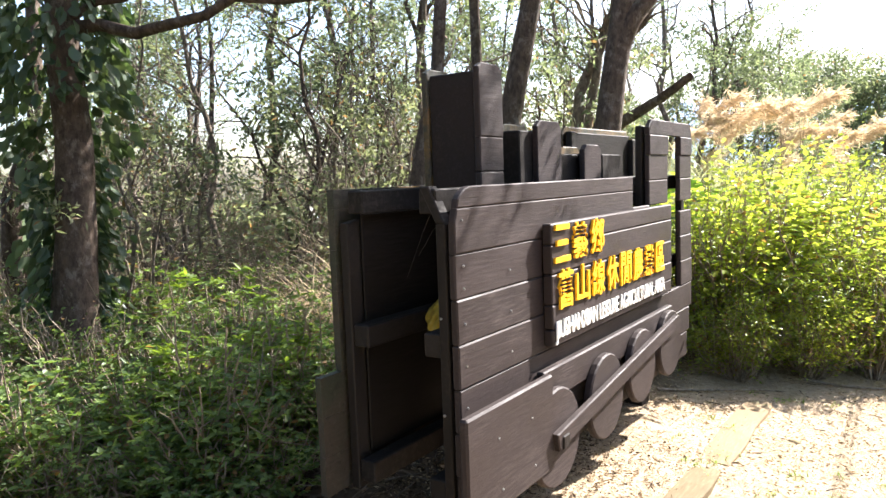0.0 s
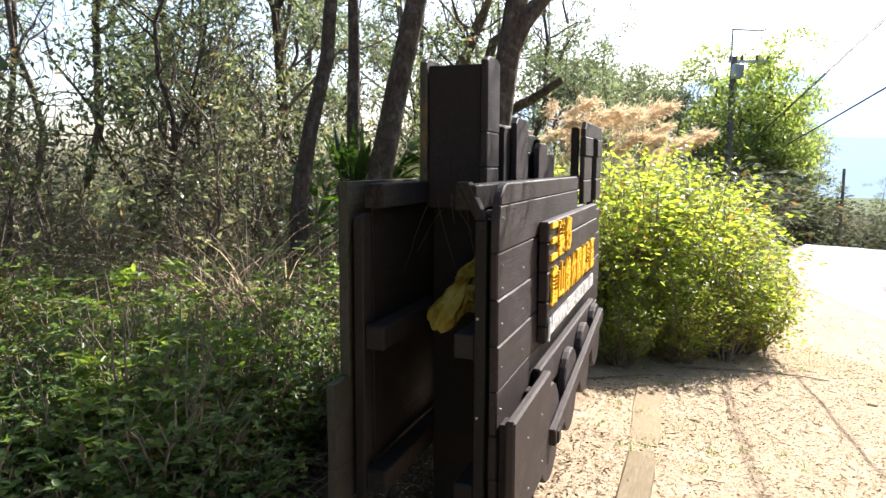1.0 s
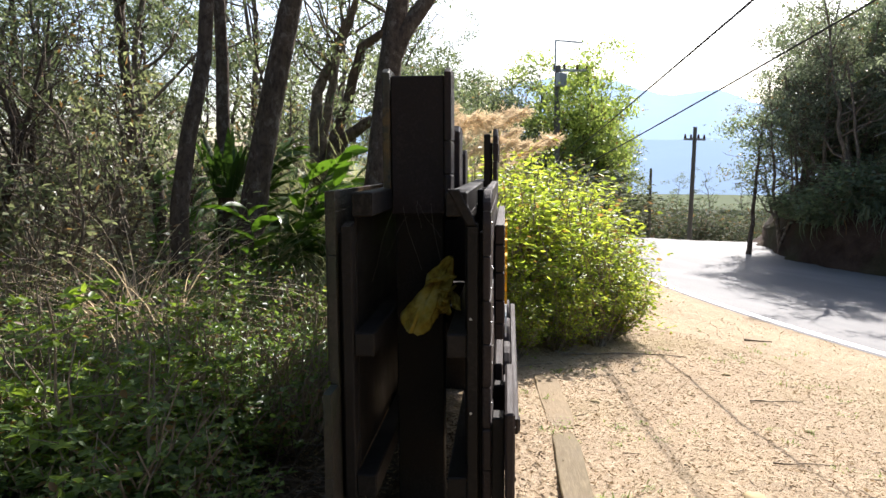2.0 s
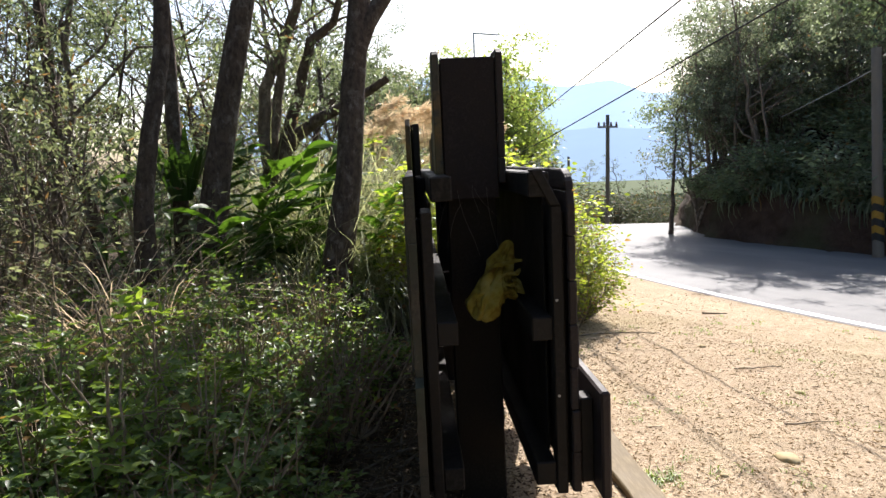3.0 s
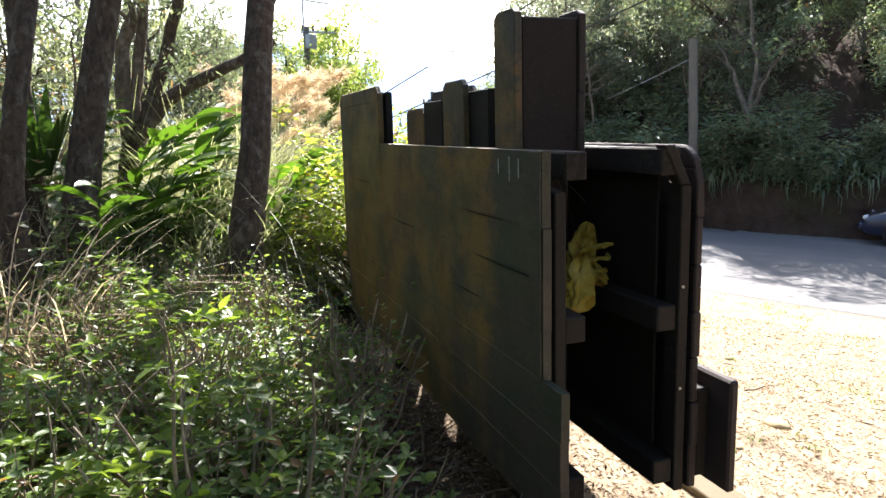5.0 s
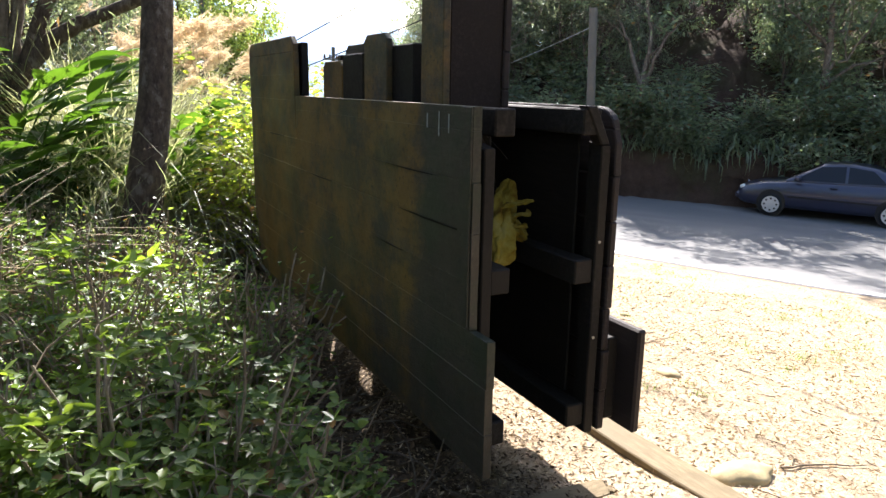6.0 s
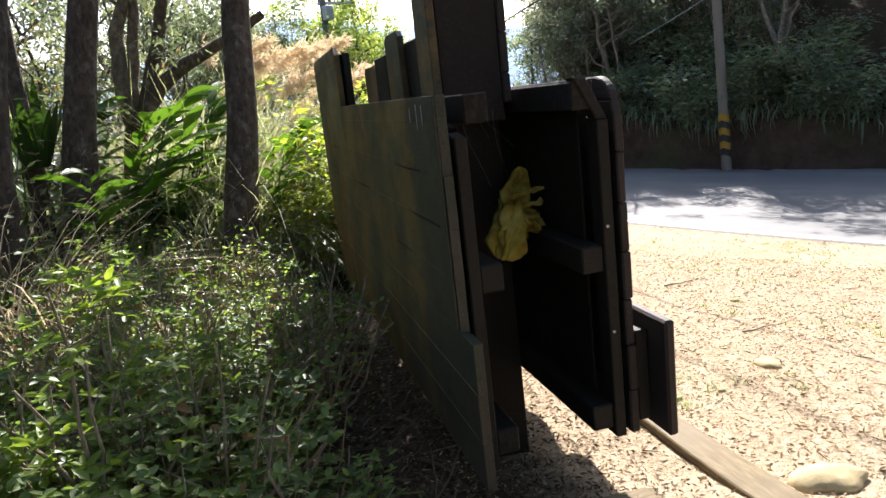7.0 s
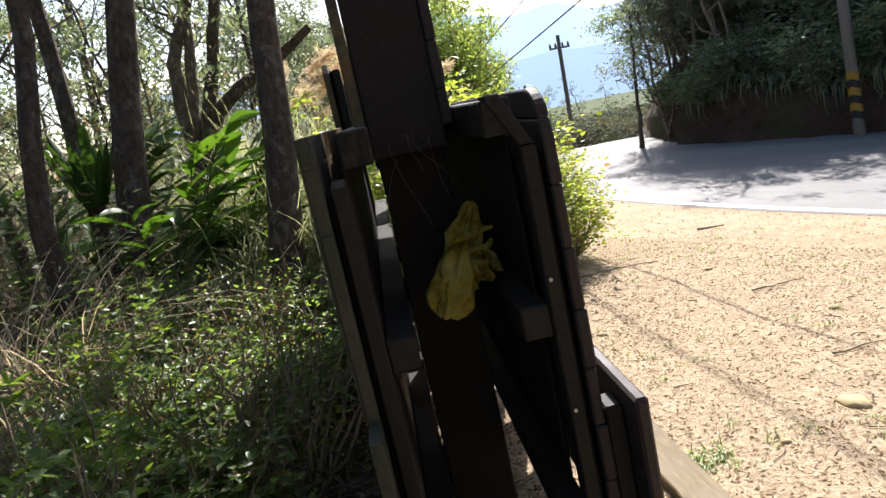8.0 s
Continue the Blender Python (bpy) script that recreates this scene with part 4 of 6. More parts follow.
# the vine-clad tree at the wood's edge
vine_tree = make_tree("tree", at(-3.22, 5.58), 8.0, 0.19, 39, (0.35, 0.1), 0.55, 5, 0.26, 3800, label="thick old trunk wrapped in climbing vine leaves", sway=0.012,
                      stems=((0.379, 2.6, -0.95, -0.10, 0.30), (0.382, 1.75, -0.4, 0.42, 0.2)), sides=16)
rv = np.random.default_rng(40)
n = 2600
hz = rv.uniform(0.1, 3.6, n) ** 1.0
az = rv.uniform(0, 2 * np.pi, n)
rad = 0.18 + np.abs(rv.normal(0, 0.10, n)) + 0.16 * (hz > 1.9)
pv = np.stack([np.cos(az) * rad + 0.04 * hz, np.sin(az) * rad, hz], 1)
keep = ~((np.abs(np.angle(np.exp(1j * (az + 0.75)))) < 1.25) & (hz < 2.35))
quads("vine", *leaves(pv[keep], np.stack([np.cos(az), np.sin(az), -1.4 * np.ones(n)], 1)[keep], 0.12, 0.08, rv, True, 0.2), L_VINE, vine_tree, "dark glossy climbing vine leaves")

# trees through the wood, from five models
models = []
for i, (h, ra, pale) in enumerate(((7.5, 0.085, 0), (9.0, 0.12, 0), (6.5, 0.06, 1), (8.0, 0.075, 1), (7.0, 0.10, 0))):
    models.append(make_tree("tree", at(-6.0 + 2.7 * i, 15.0 + (i % 3)), h, ra, 60 + i, ((-1) ** i * 0.6, 0.3), 0.28, 10, 0.30, 2300,
                            label="slender woodland tree with thin feathery foliage", group="woodland trees", sway=0.05, leaf=(0.125, 0.044),
                            bark_mat=M_PALE_BARK if pale else M_BARK, category="tree"))
rw = random.Random(5)


def in_gap(x, y):
    """Whether a place lies in the clearing where the hillside falls away."""
    return -22 < math.degrees(math.atan2(x - 0.3, y)) < -12


spots, tries = [], 0
while len(spots) < 25 and tries < 6000:
    tries += 1
    x, y = rw.uniform(-15, 8.5), rw.uniform(9.6, 25)
    if y < 10.5 and x > -1:
        continue
    if x > 2.0 and y < 12.5 + (x - 2) * 0.9:
        continue
    if in_gap(x, y) or side_of(NEAR_LINE, x, y) > -3.5 or any((x - a) ** 2 + (y - b) ** 2 < 2.2 for a, b in spots):
        continue
    spots.append((x, y))
for k, (x, y) in enumerate(spots):
    put(models[k % 5], at(x, y, rw.uniform(0, 360), rw.uniform(0.8, 1.2)))
for x, y in ((-4.6, 6.2), (-6.2, 4.6), (-5.4, 8.3), (-7.8, 7.4), (-8.5, 4.0), (-9.6, 9.5), (-5.2, 1.2), (-6.8, -1.6), (-4.4, -3.4)):
    put(models[rw.randrange(5)], at(x, y, rw.uniform(0, 360), rw.uniform(0.85, 1.1)))
# unseen trees added behind the walk to hold back sky light
for x, y in ((-3.6, -2.2), (-2.2, -5.0), (-5.6, -4.4), (0.6, -6.4), (-7.4, -3.2), (-4.6, 3.2), (-0.8, -8.5), (2.6, -9.0), (-4.2, 0.4), (-6.4, 2.4), (-1.4, -3.4), (1.4, -4.2)):
    put(models[rw.randrange(5)], at(x, y, rw.uniform(0, 360), rw.uniform(0.95, 1.2)))
# sparse trees behind the bush, beside the road
for k, (x, y, s) in enumerate(((4.9, 13.4, 0.6), (6.6, 15.4, 0.62), (7.9, 16.6, 0.55), (5.2, 17.5, 0.7))):
    put(models[2 + k % 2], at(x, y, 70 * k, s))
leafy = make_tree("roadside_tree", at(14.7, 21.0), 6.2, 0.10, 71, (0.3, 0.1), 0.10, 18, 0.27, 7600, label="bright green leafy tree at the bend", group="trees at the bend",
                  leaf=(0.15, 0.075), leaf_mat=L_ROADSIDE, spread=0.42)
for x, y, s in ((15.7, 21.4, 0.88), (14.2, 22.6, 1.0), (16.0, 22.9, 0.85)):
    put(leafy, at(x, y, 60 * x, s))
olive = make_tree("roadside_tree", at(12.2, 22.4), 5.6, 0.09, 73, (0.2, -0.2), 0.22, 14, 0.30, 5200, label="grey-green tree with an airy rounded crown at the bend", group="trees at the bend",
                  leaf=(0.14, 0.055), leaf_mat=L_TREE, spread=0.34, bark_mat=M_PALE_BARK, sway=0.05)
for x, y, s in ((10.9, 21.6, 0.95), (11.9, 24.6, 1.05), (10.0, 22.8, 1.0), (14.6, 24.2, 0.98), (16.6, 22.9, 0.93), (17.5, 22.6, 0.78), (9.2, 20.4, 0.85), (8.2, 22.0, 1.0)):
    put(olive, at(x, y, 47 * x, s))

# the yellow-green bush at the sign's far end
bushes = [make_shrub("bush", at(x, y), h, ra, 80 + i, 56, 7200, (0.078, 0.038), L_BUSH, "dense sunlit yellow-green roadside bush", "roadside bushes", True, 0.080, "bush", 0, 0.14)
          for i, (x, y, h, ra) in enumerate(((2.45, 6.85, 1.75, 0.85), (3.45, 7.1, 1.85, 1.0), (4.5, 8.4, 1.9, 1.05)))]
for i, (x, y, s) in enumerate(((3.5, 9.1, 0.75), (3.0, 8.0, 0.7), (5.3, 10.0, 1.0), (6.2, 11.2, 1.0), (7.1, 12.5, 1.0), (8.1, 13.9, 0.95), (4.4, 10.3, 0.95), (9.2, 15.6, 0.9), (4.05, 6.75, 0.62), (4.35, 7.3, 0.7), (3.0, 6.25, 0.5), (2.35, 6.1, 0.45), (3.65, 6.5, 0.55))):
    put(bushes[i % 3], at(x, y, 80 * i, s))

loose = make_shrub("bush", at(2.75, 6.6), 2.15, 0.8, 95, 22, 1500, (0.075, 0.036), L_BUSH, "loose yellow-green shoots standing out of the roadside bush", "roadside bushes", True, 0.11, "bush", 0, 0.5)
for x, y, s in ((3.3, 6.5, 0.85), (3.9, 7.1, 1.0), (2.4, 6.95, 0.95), (4.5, 7.9, 1.0), (3.3, 7.6, 1.05), (5.1, 9.2, 1.05), (3.6, 6.3, 0.6), (4.45, 6.95, 0.7)):
    put(loose, at(x, y, 97 * x, s))

# undergrowth at the wood's edge
lows = [make_shrub("undergrowth_plant", at(*c), h, ra, 100 + i, st, ct, lf, lm, lb, "undergrowth plants", True, sp, "plant", wh)
        for i, (c, h, ra, st, ct, lf, lm, lb, sp, wh) in enumerate((
            ((-0.95, 4.05), 0.55, 0.42, 26, 1500, (0.046, 0.026), L_UNDER, "low green leafy plant in the undergrowth", 0.06, 5),
            ((-1.2, 3.35), 0.42, 0.40, 24, 1400, (0.042, 0.025), L_UNDER, "low green leafy plant in the undergrowth", 0.06, 5),
            ((-1.35, 3.80), 1.25, 0.34, 10, 640, (0.062, 0.028), L_FRESH, "bright green sapling shoots in the undergrowth", 0.04, 5),
            ((-0.5, 4.9), 0.75, 0.5, 42, 760, (0.034, 0.018), L_UNDER, "twiggy half-bare shrub in the undergrowth", 0.06, 0),
            ((-1.9, 4.5), 0.85, 0.5, 30, 1700, (0.048, 0.027), L_UNDER, "bushy green shrub in the undergrowth", 0.07, 5)))]
ru = random.Random(9)


def clear_of_sign(x, y, gap):
    s, w = x * 0.5225 + y * 0.8526, -(x * 0.8526 - y * 0.5225)
    return not (2.1 - gap < s < 6.0 + gap and w < 2.05 + gap)


def clear_of_path(x, y, gap):
    return all((x - e[0]) ** 2 + (y - e[1]) ** 2 > gap * gap for _, e, _, _ in PATH)


count = 0
while count < 150:
    x, y = ru.uniform(-5.6, 1.3), ru.uniform(2.2, 8.2)
    if not clear_of_sign(x, y, (0.55 if y < 3.4 else 0.36 if y < 4.4 else 0.25)) or not clear_of_path(x, y, 1.15) or (x > -0.9 and y < 3.0):
        continue
    count += 1
    pick = ru.choice((0, 0, 1, 3, 3, 3, 3, 4)) if y > 3.5 else ru.choice((0, 1, 3))
    put(lows[pick], at(x, y, ru.uniform(0, 360), ru.uniform(0.75, 1.25) * (0.72 if y < 3.4 else 1.0)))
count = 0
while count < 46:
    x, y = ru.uniform(-2.1, 0.2), ru.uniform(3.1, 5.8)
    if clear_of_sign(x, y, 0.32 if y < 4.4 else 0.28) and clear_of_path(x, y, 1.2):
        count += 1
        put(lows[(0, 1, 4)[count % 3]], at(x, y, ru.uniform(0, 360), ru.uniform(0.7, 1.05)))
for x, y, s in ((-1.05, 4.15, 0.95), (-1.6, 4.7, 0.8), (-2.3, 5.1, 0.75), (-0.7, 5.0, 0.8)):
    put(lows[2], at(x, y, 90 * x, s))
thicket = [make_shrub("thicket_shrub", at(-2.0 + 3 * i, 10.5), 1.7, 0.8, 130 + i, 26, 620, (0.095, 0.042), L_THICKET, "tangled woodland shrub with thin stems", "thicket", False, 0.10)
           for i in range(2)]
count = 0
while count < 44:
    x, y = ru.uniform(-12, 3.0), ru.uniform(7.6, 19)
    if not clear_of_sign(x, y, 0.4) or (x > 0.2 and y < 9.8) or side_of(NEAR_LINE, x, y) > -5:
        continue
    count += 1
    put(thicket[count % 2], at(x, y, ru.uniform(0, 360), ru.uniform(0.7, 1.25)))

midstorey = [make_tree("understorey_tree", at(-3.0 + 4.2 * i, 12.0 - i), 3.4, 0.035, 170 + i, (0.3, -0.2), 0.12, 14, 0.34, 800, label="thin understorey tree with small grey-green leaves",
                       group="understorey trees", leaf=(0.095, 0.032), leaf_mat=L_THICKET, spread=0.30, sway=0.08, bark_mat=M_PALE_BARK, sides=6,
                       stems=((0.05, 0.5, 0.3, 2.2, 0.8), (0.08, -0.6, 0.1, 2.0, 0.7))) for i in range(2)]
count = 0
while count < 19:
    x, y = ru.uniform(-13, 3.2), ru.uniform(8.8, 21)
    if in_gap(x, y) or (x > -0.6 and y < 11.5) or side_of(NEAR_LINE, x, y) > -6.5:
        continue
    count += 1
    put(midstorey[count % 2], at(x, y, ru.uniform(0, 360), ru.uniform(0.75, 1.35)))
for x, y, s in ((-3.0, 6.6, 0.8), (-4.3, 7.4, 0.9), (-1.6, 8.6, 0.85), (-5.4, 6.0, 0.9), (-1.2, 9.6, 0.95), (-3.4, 8.8, 1.0), (-6.6, 6.6, 1.0)):
    put(midstorey[0], at(x, y, 60 * x, s))

leafy_mid = make_tree("understorey_tree", at(-2.3, 9.4), 5.2, 0.05, 181, (0.5, -0.3), 0.18, 15, 0.30, 3000, label="dark leafy understorey tree with crooked thin limbs", group="understorey trees",
                      leaf=(0.10, 0.040), leaf_mat=L_TREE, spread=0.34, sway=0.09, sides=7, stems=((0.08, 0.9, 0.2, 3.0, 0.8), (0.14, -1.0, 0.3, 2.6, 0.7)))
for x, y, s in ((-1.7, 11.2, 0.95), (-2.6, 13.6, 1.15), (0.3, 13.4, 1.0), (1.6, 12.4, 0.95), (-0.6, 15.4, 1.1)):
    put(leafy_mid, at(x, y, 130 * x, s))
count = 0
while count < 26:
    x, y = ru.uniform(-15, 4), ru.uniform(19, 30)
    if side_of(NEAR_LINE, x, y) < -5:
        count += 1
        put(thicket[count % 2], at(x, y, ru.uniform(0, 360), ru.uniform(1.2, 1.7)))

# bare stems, straw and fallen twigs
rd = np.random.default_rng(50)


def region(n, x0, x1, y0, y1, test):
    out = []
    while len(out) < n:
        x, y = rd.uniform(x0, x1), rd.uniform(y0, y1)
        if test(x, y):
            out.append((x, y))
    return np.array(out)


def build_stems():
    pts = region(360, -7, 2.0, 3.4, 11, lambda x, y: clear_of_sign(x, y, 0.45 if y < 7 else 0.3) and clear_of_path(x, y, 1.2) and not (x > 1 and y < 7))
    z = land_z(pts[:, 0], pts[:, 1])
    pieces = []
    for (x, y), g in zip(pts, z):
        h = rd.uniform(0.25, 0.85) if y < 6 else rd.uniform(0.4, 1.1)
        a = np.array([x, y, g - 0.02])
        b = a + np.array([rd.normal(0, 0.5) * h, rd.normal(0, 0.5) * h, h])
        pieces.append(tube(bent(rd, a, b, 6, 0.10), np.linspace(0.006, 0.002, 6) * rd.uniform(0.6, 1.4), 4))
    tagged(quads("dry_stems", *join(pieces), M_TWIG, smooth=True), "tangle of thin dry grey-brown stems", "stems", kind="stuff")
    pts = region(45, -4, 1.2, 4.6, 8.5, lambda x, y: clear_of_sign(x, y, 0.1) and clear_of_path(x, y, 1.2))
    roots = np.column_stack([pts, land_z(pts[:, 0], pts[:, 1])])
    roots = np.repeat(roots, 9, 0) + rd.normal(0, 0.06, (len(roots) * 9, 3)) * np.array([1, 1, 0])
    tagged(quads("dry_grass", *blades(roots, 0.55, 0.006, 1.5, rd, 4), L_STRAW), "bent dry straw-coloured grass", "grass", kind="stuff")
    # the straw heap by the saplings
    c = np.array([-1.05, 6.35])
    pts = c + rd.normal(0, 0.20, (420, 2))
    roots = np.column_stack([pts, land_z(pts[:, 0], pts[:, 1])])
    tagged(quads("straw_heap", *blades(roots, 1.45, 0.010, 2.0, rd, 6), L_PLUME), "heap of dry brown grass bending over", "grass", kind="stuff")


build_stems()


def build_dead_twigs():
    """Fallen twigs lying over the soil along the sign's shaded foot."""
    r = np.random.default_rng(58)
    pieces = []
    for _ in range(400):
        s, w = r.uniform(2.3, 5.8), 2.05 + abs(r.normal(0, 0.75))
        x, y = s * 0.5225 - w * 0.8526, s * 0.8526 + w * 0.5225
        az, L, up = r.uniform(0, 2 * np.pi), r.uniform(0.15, 0.6), abs(r.normal(0, 0.18))
        a = np.array([x, y, float(land_z(x, y)) + 0.01])
        pieces.append(tube(bent(r, a, a + np.array([math.cos(az) * L, math.sin(az) * L, up]), 6, 0.12), np.linspace(0.005, 0.002, 6) * r.uniform(0.6, 1.5), 4))
    tagged(quads("dead_twigs", *join(pieces), M_DEAD, smooth=True), "dead grey twigs lying along the sign's foot", "twigs", kind="stuff")


build_dead_twigs()


def build_grass():
    pts = region(150, 1.6, 6.2, 8.4, 12.5, lambda x, y: y > 8.2 + 0.75 * (x - 1.8))
    roots = np.column_stack([pts, land_z(pts[:, 0], pts[:, 1])])
    many = np.repeat(roots, 70, 0) + rd.normal(0, 0.16, (len(roots) * 70, 3)) * np.array([1, 1, 0])
    tagged(quads("silver_grass", *blades(many, 2.2, 0.018, 1.25, rd, 5), L_GRASS), "tall arching silver grass with pale blades", "grass", kind="stuff")
    more = region(90, 0.9, 2.9, 7.3, 10.4, lambda x, y: clear_of_sign(x, y, 0.3))
    roots = np.column_stack([more, land_z(more[:, 0], more[:, 1])])
    many = np.repeat(roots, 55, 0) + rd.normal(0, 0.13, (len(roots) * 55, 3)) * np.array([1, 1, 0])
    tagged(quads("silver_grass", *blades(many, 1.5, 0.014, 1.5, rd, 5), L_GRASS), "bright arching grass tussocks behind the sign", "grass", kind="stuff")


build_grass()


def make_plume(m, seed, h=2.9):
    """A flowering stalk of silver grass with a feathery head."""
    r = np.random.default_rng(seed)
    ob = empty("grass_plume", m, "feathery tan plume of silver grass on a tall stalk", "grass plume", "silver grass plumes")
    path = bent(r, (0, 0, 0), (0.35, 0.1, h), 8, 0.04)
    quads("stalk", *tube(path, np.linspace(0.006, 0.003, 8), 5), L_STRAW, ob, smooth=True)
    k = 420
    q = r.uniform(0, 1, k) ** 0.8
    head = path[-1] + np.outer(q - 0.1, np.array([0.34, 0.08, 0.46])) + np.outer(q ** 2, np.array([0.1, 0, -0.20])) + r.normal(0, 0.035, (k, 3))
    quads("plume", *leaves(head, np.tile([0.8, 0.2, -0.1], (k, 1)) + r.normal(0, 0.45, (k, 3)), 0.13, 0.012, r), L_PLUME, ob)
    return ob


plumes = [make_plume(at(4.0, 10.2), 61, 2.5), make_plume(at(4.6, 10.6), 62, 2.25)]
for k in range(30):
    x = ru.uniform(2.4, 6.0)
    put(plumes[k % 2], at(x, 8.9 + 0.6 * (x - 2.4) + ru.uniform(0, 1.6), ru.uniform(-70, 60), ru.uniform(0.82, 1.08)))


def make_ginger(m, seed, canes=6, h=1.5, way=0.6):
    """A clump of arching canes with long blades set in two ranks along each."""
    r = np.random.default_rng(seed)
    ob = empty("broad_leaved_plant", m, "clump of arching canes with long broad green leaves", "plant", "broad-leaved clumps")
    for _ in range(canes):
        az = way + r.normal(0, 0.75)
        out, sidev = np.array([math.cos(az), math.sin(az), 0]), np.array([-math.sin(az), math.cos(az), 0])
        base = np.append(r.normal(0, 0.16, 2), 0)
        tall, throw = h * r.uniform(0.8, 1.1), r.uniform(0.35, 0.8)
        q = np.linspace(0, 1, 9)
        path = base + np.outer(throw * q ** 2.2, out) + np.outer(tall * (q - 0.12 * q ** 4), [0, 0, 1.0]) + r.normal(0, 0.008, (9, 3))
        quads("cane", *tube(path, np.linspace(0.013, 0.005, 9), 6), L_GINGER, ob, smooth=True)
        for k in range(9):
            f = 0.32 + 0.66 * k / 8
            a = np.array([np.interp(f * 8, np.arange(9), path[:, c]) for c in range(3)])
            side = 1 if k % 2 else -1
            d = unit(out * r.uniform(0.55, 0.9) + sidev * side * r.uniform(0.25, 0.75) + np.array([0, 0, r.uniform(0.35, 0.8)]))
            wide = unit(np.cross(d, [0, 0, 1.0]) + r.normal(0, 0.25, 3))
            nrm = np.cross(wide, d)
            L, W = r.uniform(0.48, 0.75) * (0.75 if k == 8 else 1), r.uniform(0.11, 0.16)
            rows = []
            for i in range(8):
                t = i / 7
                p = a + d * L * t + np.array([0, 0, -0.30 * L * t * t])
                w = W * 0.5 * math.sin(math.pi * (0.07 + 0.92 * t ** 0.85)) ** 0.75 + 0.002
                rows += [p - wide * w + nrm * w * 0.35, p, p + wide * w + nrm * w * 0.35]
            quads("leaf", np.array(rows), [[3 * i + j, 3 * i + j + 1, 3 * i + j + 4, 3 * i + j + 3] for i in range(7) for j in (0, 1)], L_GINGER, ob, smooth=True)
    return ob


gingers = [make_ginger(at(0.85, 8.5), 65, 6, 2.0, -0.5), make_ginger(at(1.55, 8.7), 66, 6, 2.15, -0.2), make_ginger(at(0.35, 8.05), 75, 4, 1.5, 0.4)]
for i, (x, y, s) in enumerate(((2.0, 7.9, 0.85), (0.45, 9.2, 1.0), (1.25, 8.0, 0.85), (-0.25, 8.9, 0.9))):
    put(gingers[i % 3], at(x, y, 40 * i - 30, s))

# broad-leaved fern perched on the slim tree
rf = np.random.default_rng(67)
fern = empty("perched_fern", pose(0.09, 8.62, 1.25), "bird's-nest fern with upright strap leaves on a trunk", "fern")
for k in range(20):
    t, L = 2 * math.pi * k / 20 + rf.normal(0, 0.1), rf.uniform(0.55, 0.95)
    out, sidev = np.array([math.cos(t), math.sin(t), 0]), np.array([-math.sin(t), math.cos(t), 0])
    rows = []
    for i in range(7):
        s = i / 6
        p = out * (0.10 + L * 0.35 * s) + np.array([0, 0, L * s - 0.12 * s * s])
        w = 0.05 * math.sin(math.pi * (0.12 + 0.86 * s)) + 0.003
        rows += [p - sidev * w, p - out * w * 0.3, p + sidev * w]
    quads("frond", np.array(rows), [[3 * i + j, 3 * i + j + 1, 3 * i + j + 4, 3 * i + j + 3] for i in range(6) for j in (0, 1)], L_FERN, fern, smooth=True)

# ---- bank woods across the road ----
bank_trees = [make_tree("bank_tree", at(15.4 + i, -2.0 + 5 * i, bank=True), h, 0.10, 140 + i, (-0.8, 0.3), 0.10, 15, 0.34, 5600,
                        label="dense dark-leaved tree on the shaded bank", group="bank trees", leaf=(0.165, 0.068), leaf_mat=L_BANK, spread=0.38, bark_mat=M_PALE_BARK if i == 1 else M_BARK)
              for i, h in enumerate((6.0, 5.2, 6.8))]
slight = make_tree("bank_tree", at(15.6, 11.5, bank=True), 5.6, 0.07, 149, (-0.9, 0.5), 0.14, 13, 0.32, 3600, label="thin pale-stemmed tree with airy foliage on the bank", group="bank trees",
                   leaf=(0.12, 0.045), leaf_mat=L_CORNER, spread=0.34, bark_mat=M_PALE_BARK, sway=0.05, stems=((0.06, 0.4, 0.9, 3.6, 0.8), (0.1, -0.7, -0.2, 3.2, 0.7)))
rb = random.Random(17)
for k in range(62):
    y = rb.uniform(-14, 15.5)
    row = k % 3
    x = float(np.interp(y, FAR_LINE[:, 1], FAR_LINE[:, 0])) + (2.3, 4.6, 8.0)[row] + rb.uniform(-0.4, 0.8)
    put(slight if y > 7.5 and row < 2 else bank_trees[k % 3], at(x, y, rb.uniform(0, 360), (rb.uniform(0.6, 0.88) if row < 1 and y > 8 else rb.uniform(0.36, 0.54) if row < 1 else rb.uniform(0.55, 0.75) if row < 2 else rb.uniform(0.7, 0.92)), 0.1, True))
for x, y, s in ((15.7, 13.5, 0.85), (16.5, 13.2, 0.95), (16.0, 12.4, 0.85), (17.3, 14.2, 0.95), (16.9, 12.2, 0.9)):
    put(slight, at(x, y, 71 * x, s, 0.1, True))
make_tree("bank_tree", pose(14.9, 13.9, -1.0), 3.7, 0.075, 157, (0.05, -0.25), 0.70, 6, 0.24, 1100, label="slim dark tree leaning out at the bank's corner", leaf_mat=L_BANK, spread=0.22, sway=0.02, leaf=(0.12, 0.045))
make_tree("bank_tree", at(15.3, 7.0, bank=True), 4.6, 0.09, 158, (0.2, 0.3), 0.4, 4, 0.25, 260, label="bare pale forked tree on the shaded bank", bark_mat=M_PALE_BARK, leaf_mat=L_BANK, sway=0.04,
          stems=((0.30, 0.1, 0.75, 1.6, 0.8), (0.32, -0.1, -0.8, 1.4, 0.6)))
for k in range(22):
    x = rb.uniform(16.5, 27)
    y = float(np.interp(x, FAR_LINE[70:, 0], FAR_LINE[70:, 1])) - rb.uniform(1.2, 5)
    put(bank_trees[k % 3], at(x, y, rb.uniform(0, 360), rb.uniform(0.48, 0.7), 0.1, True))
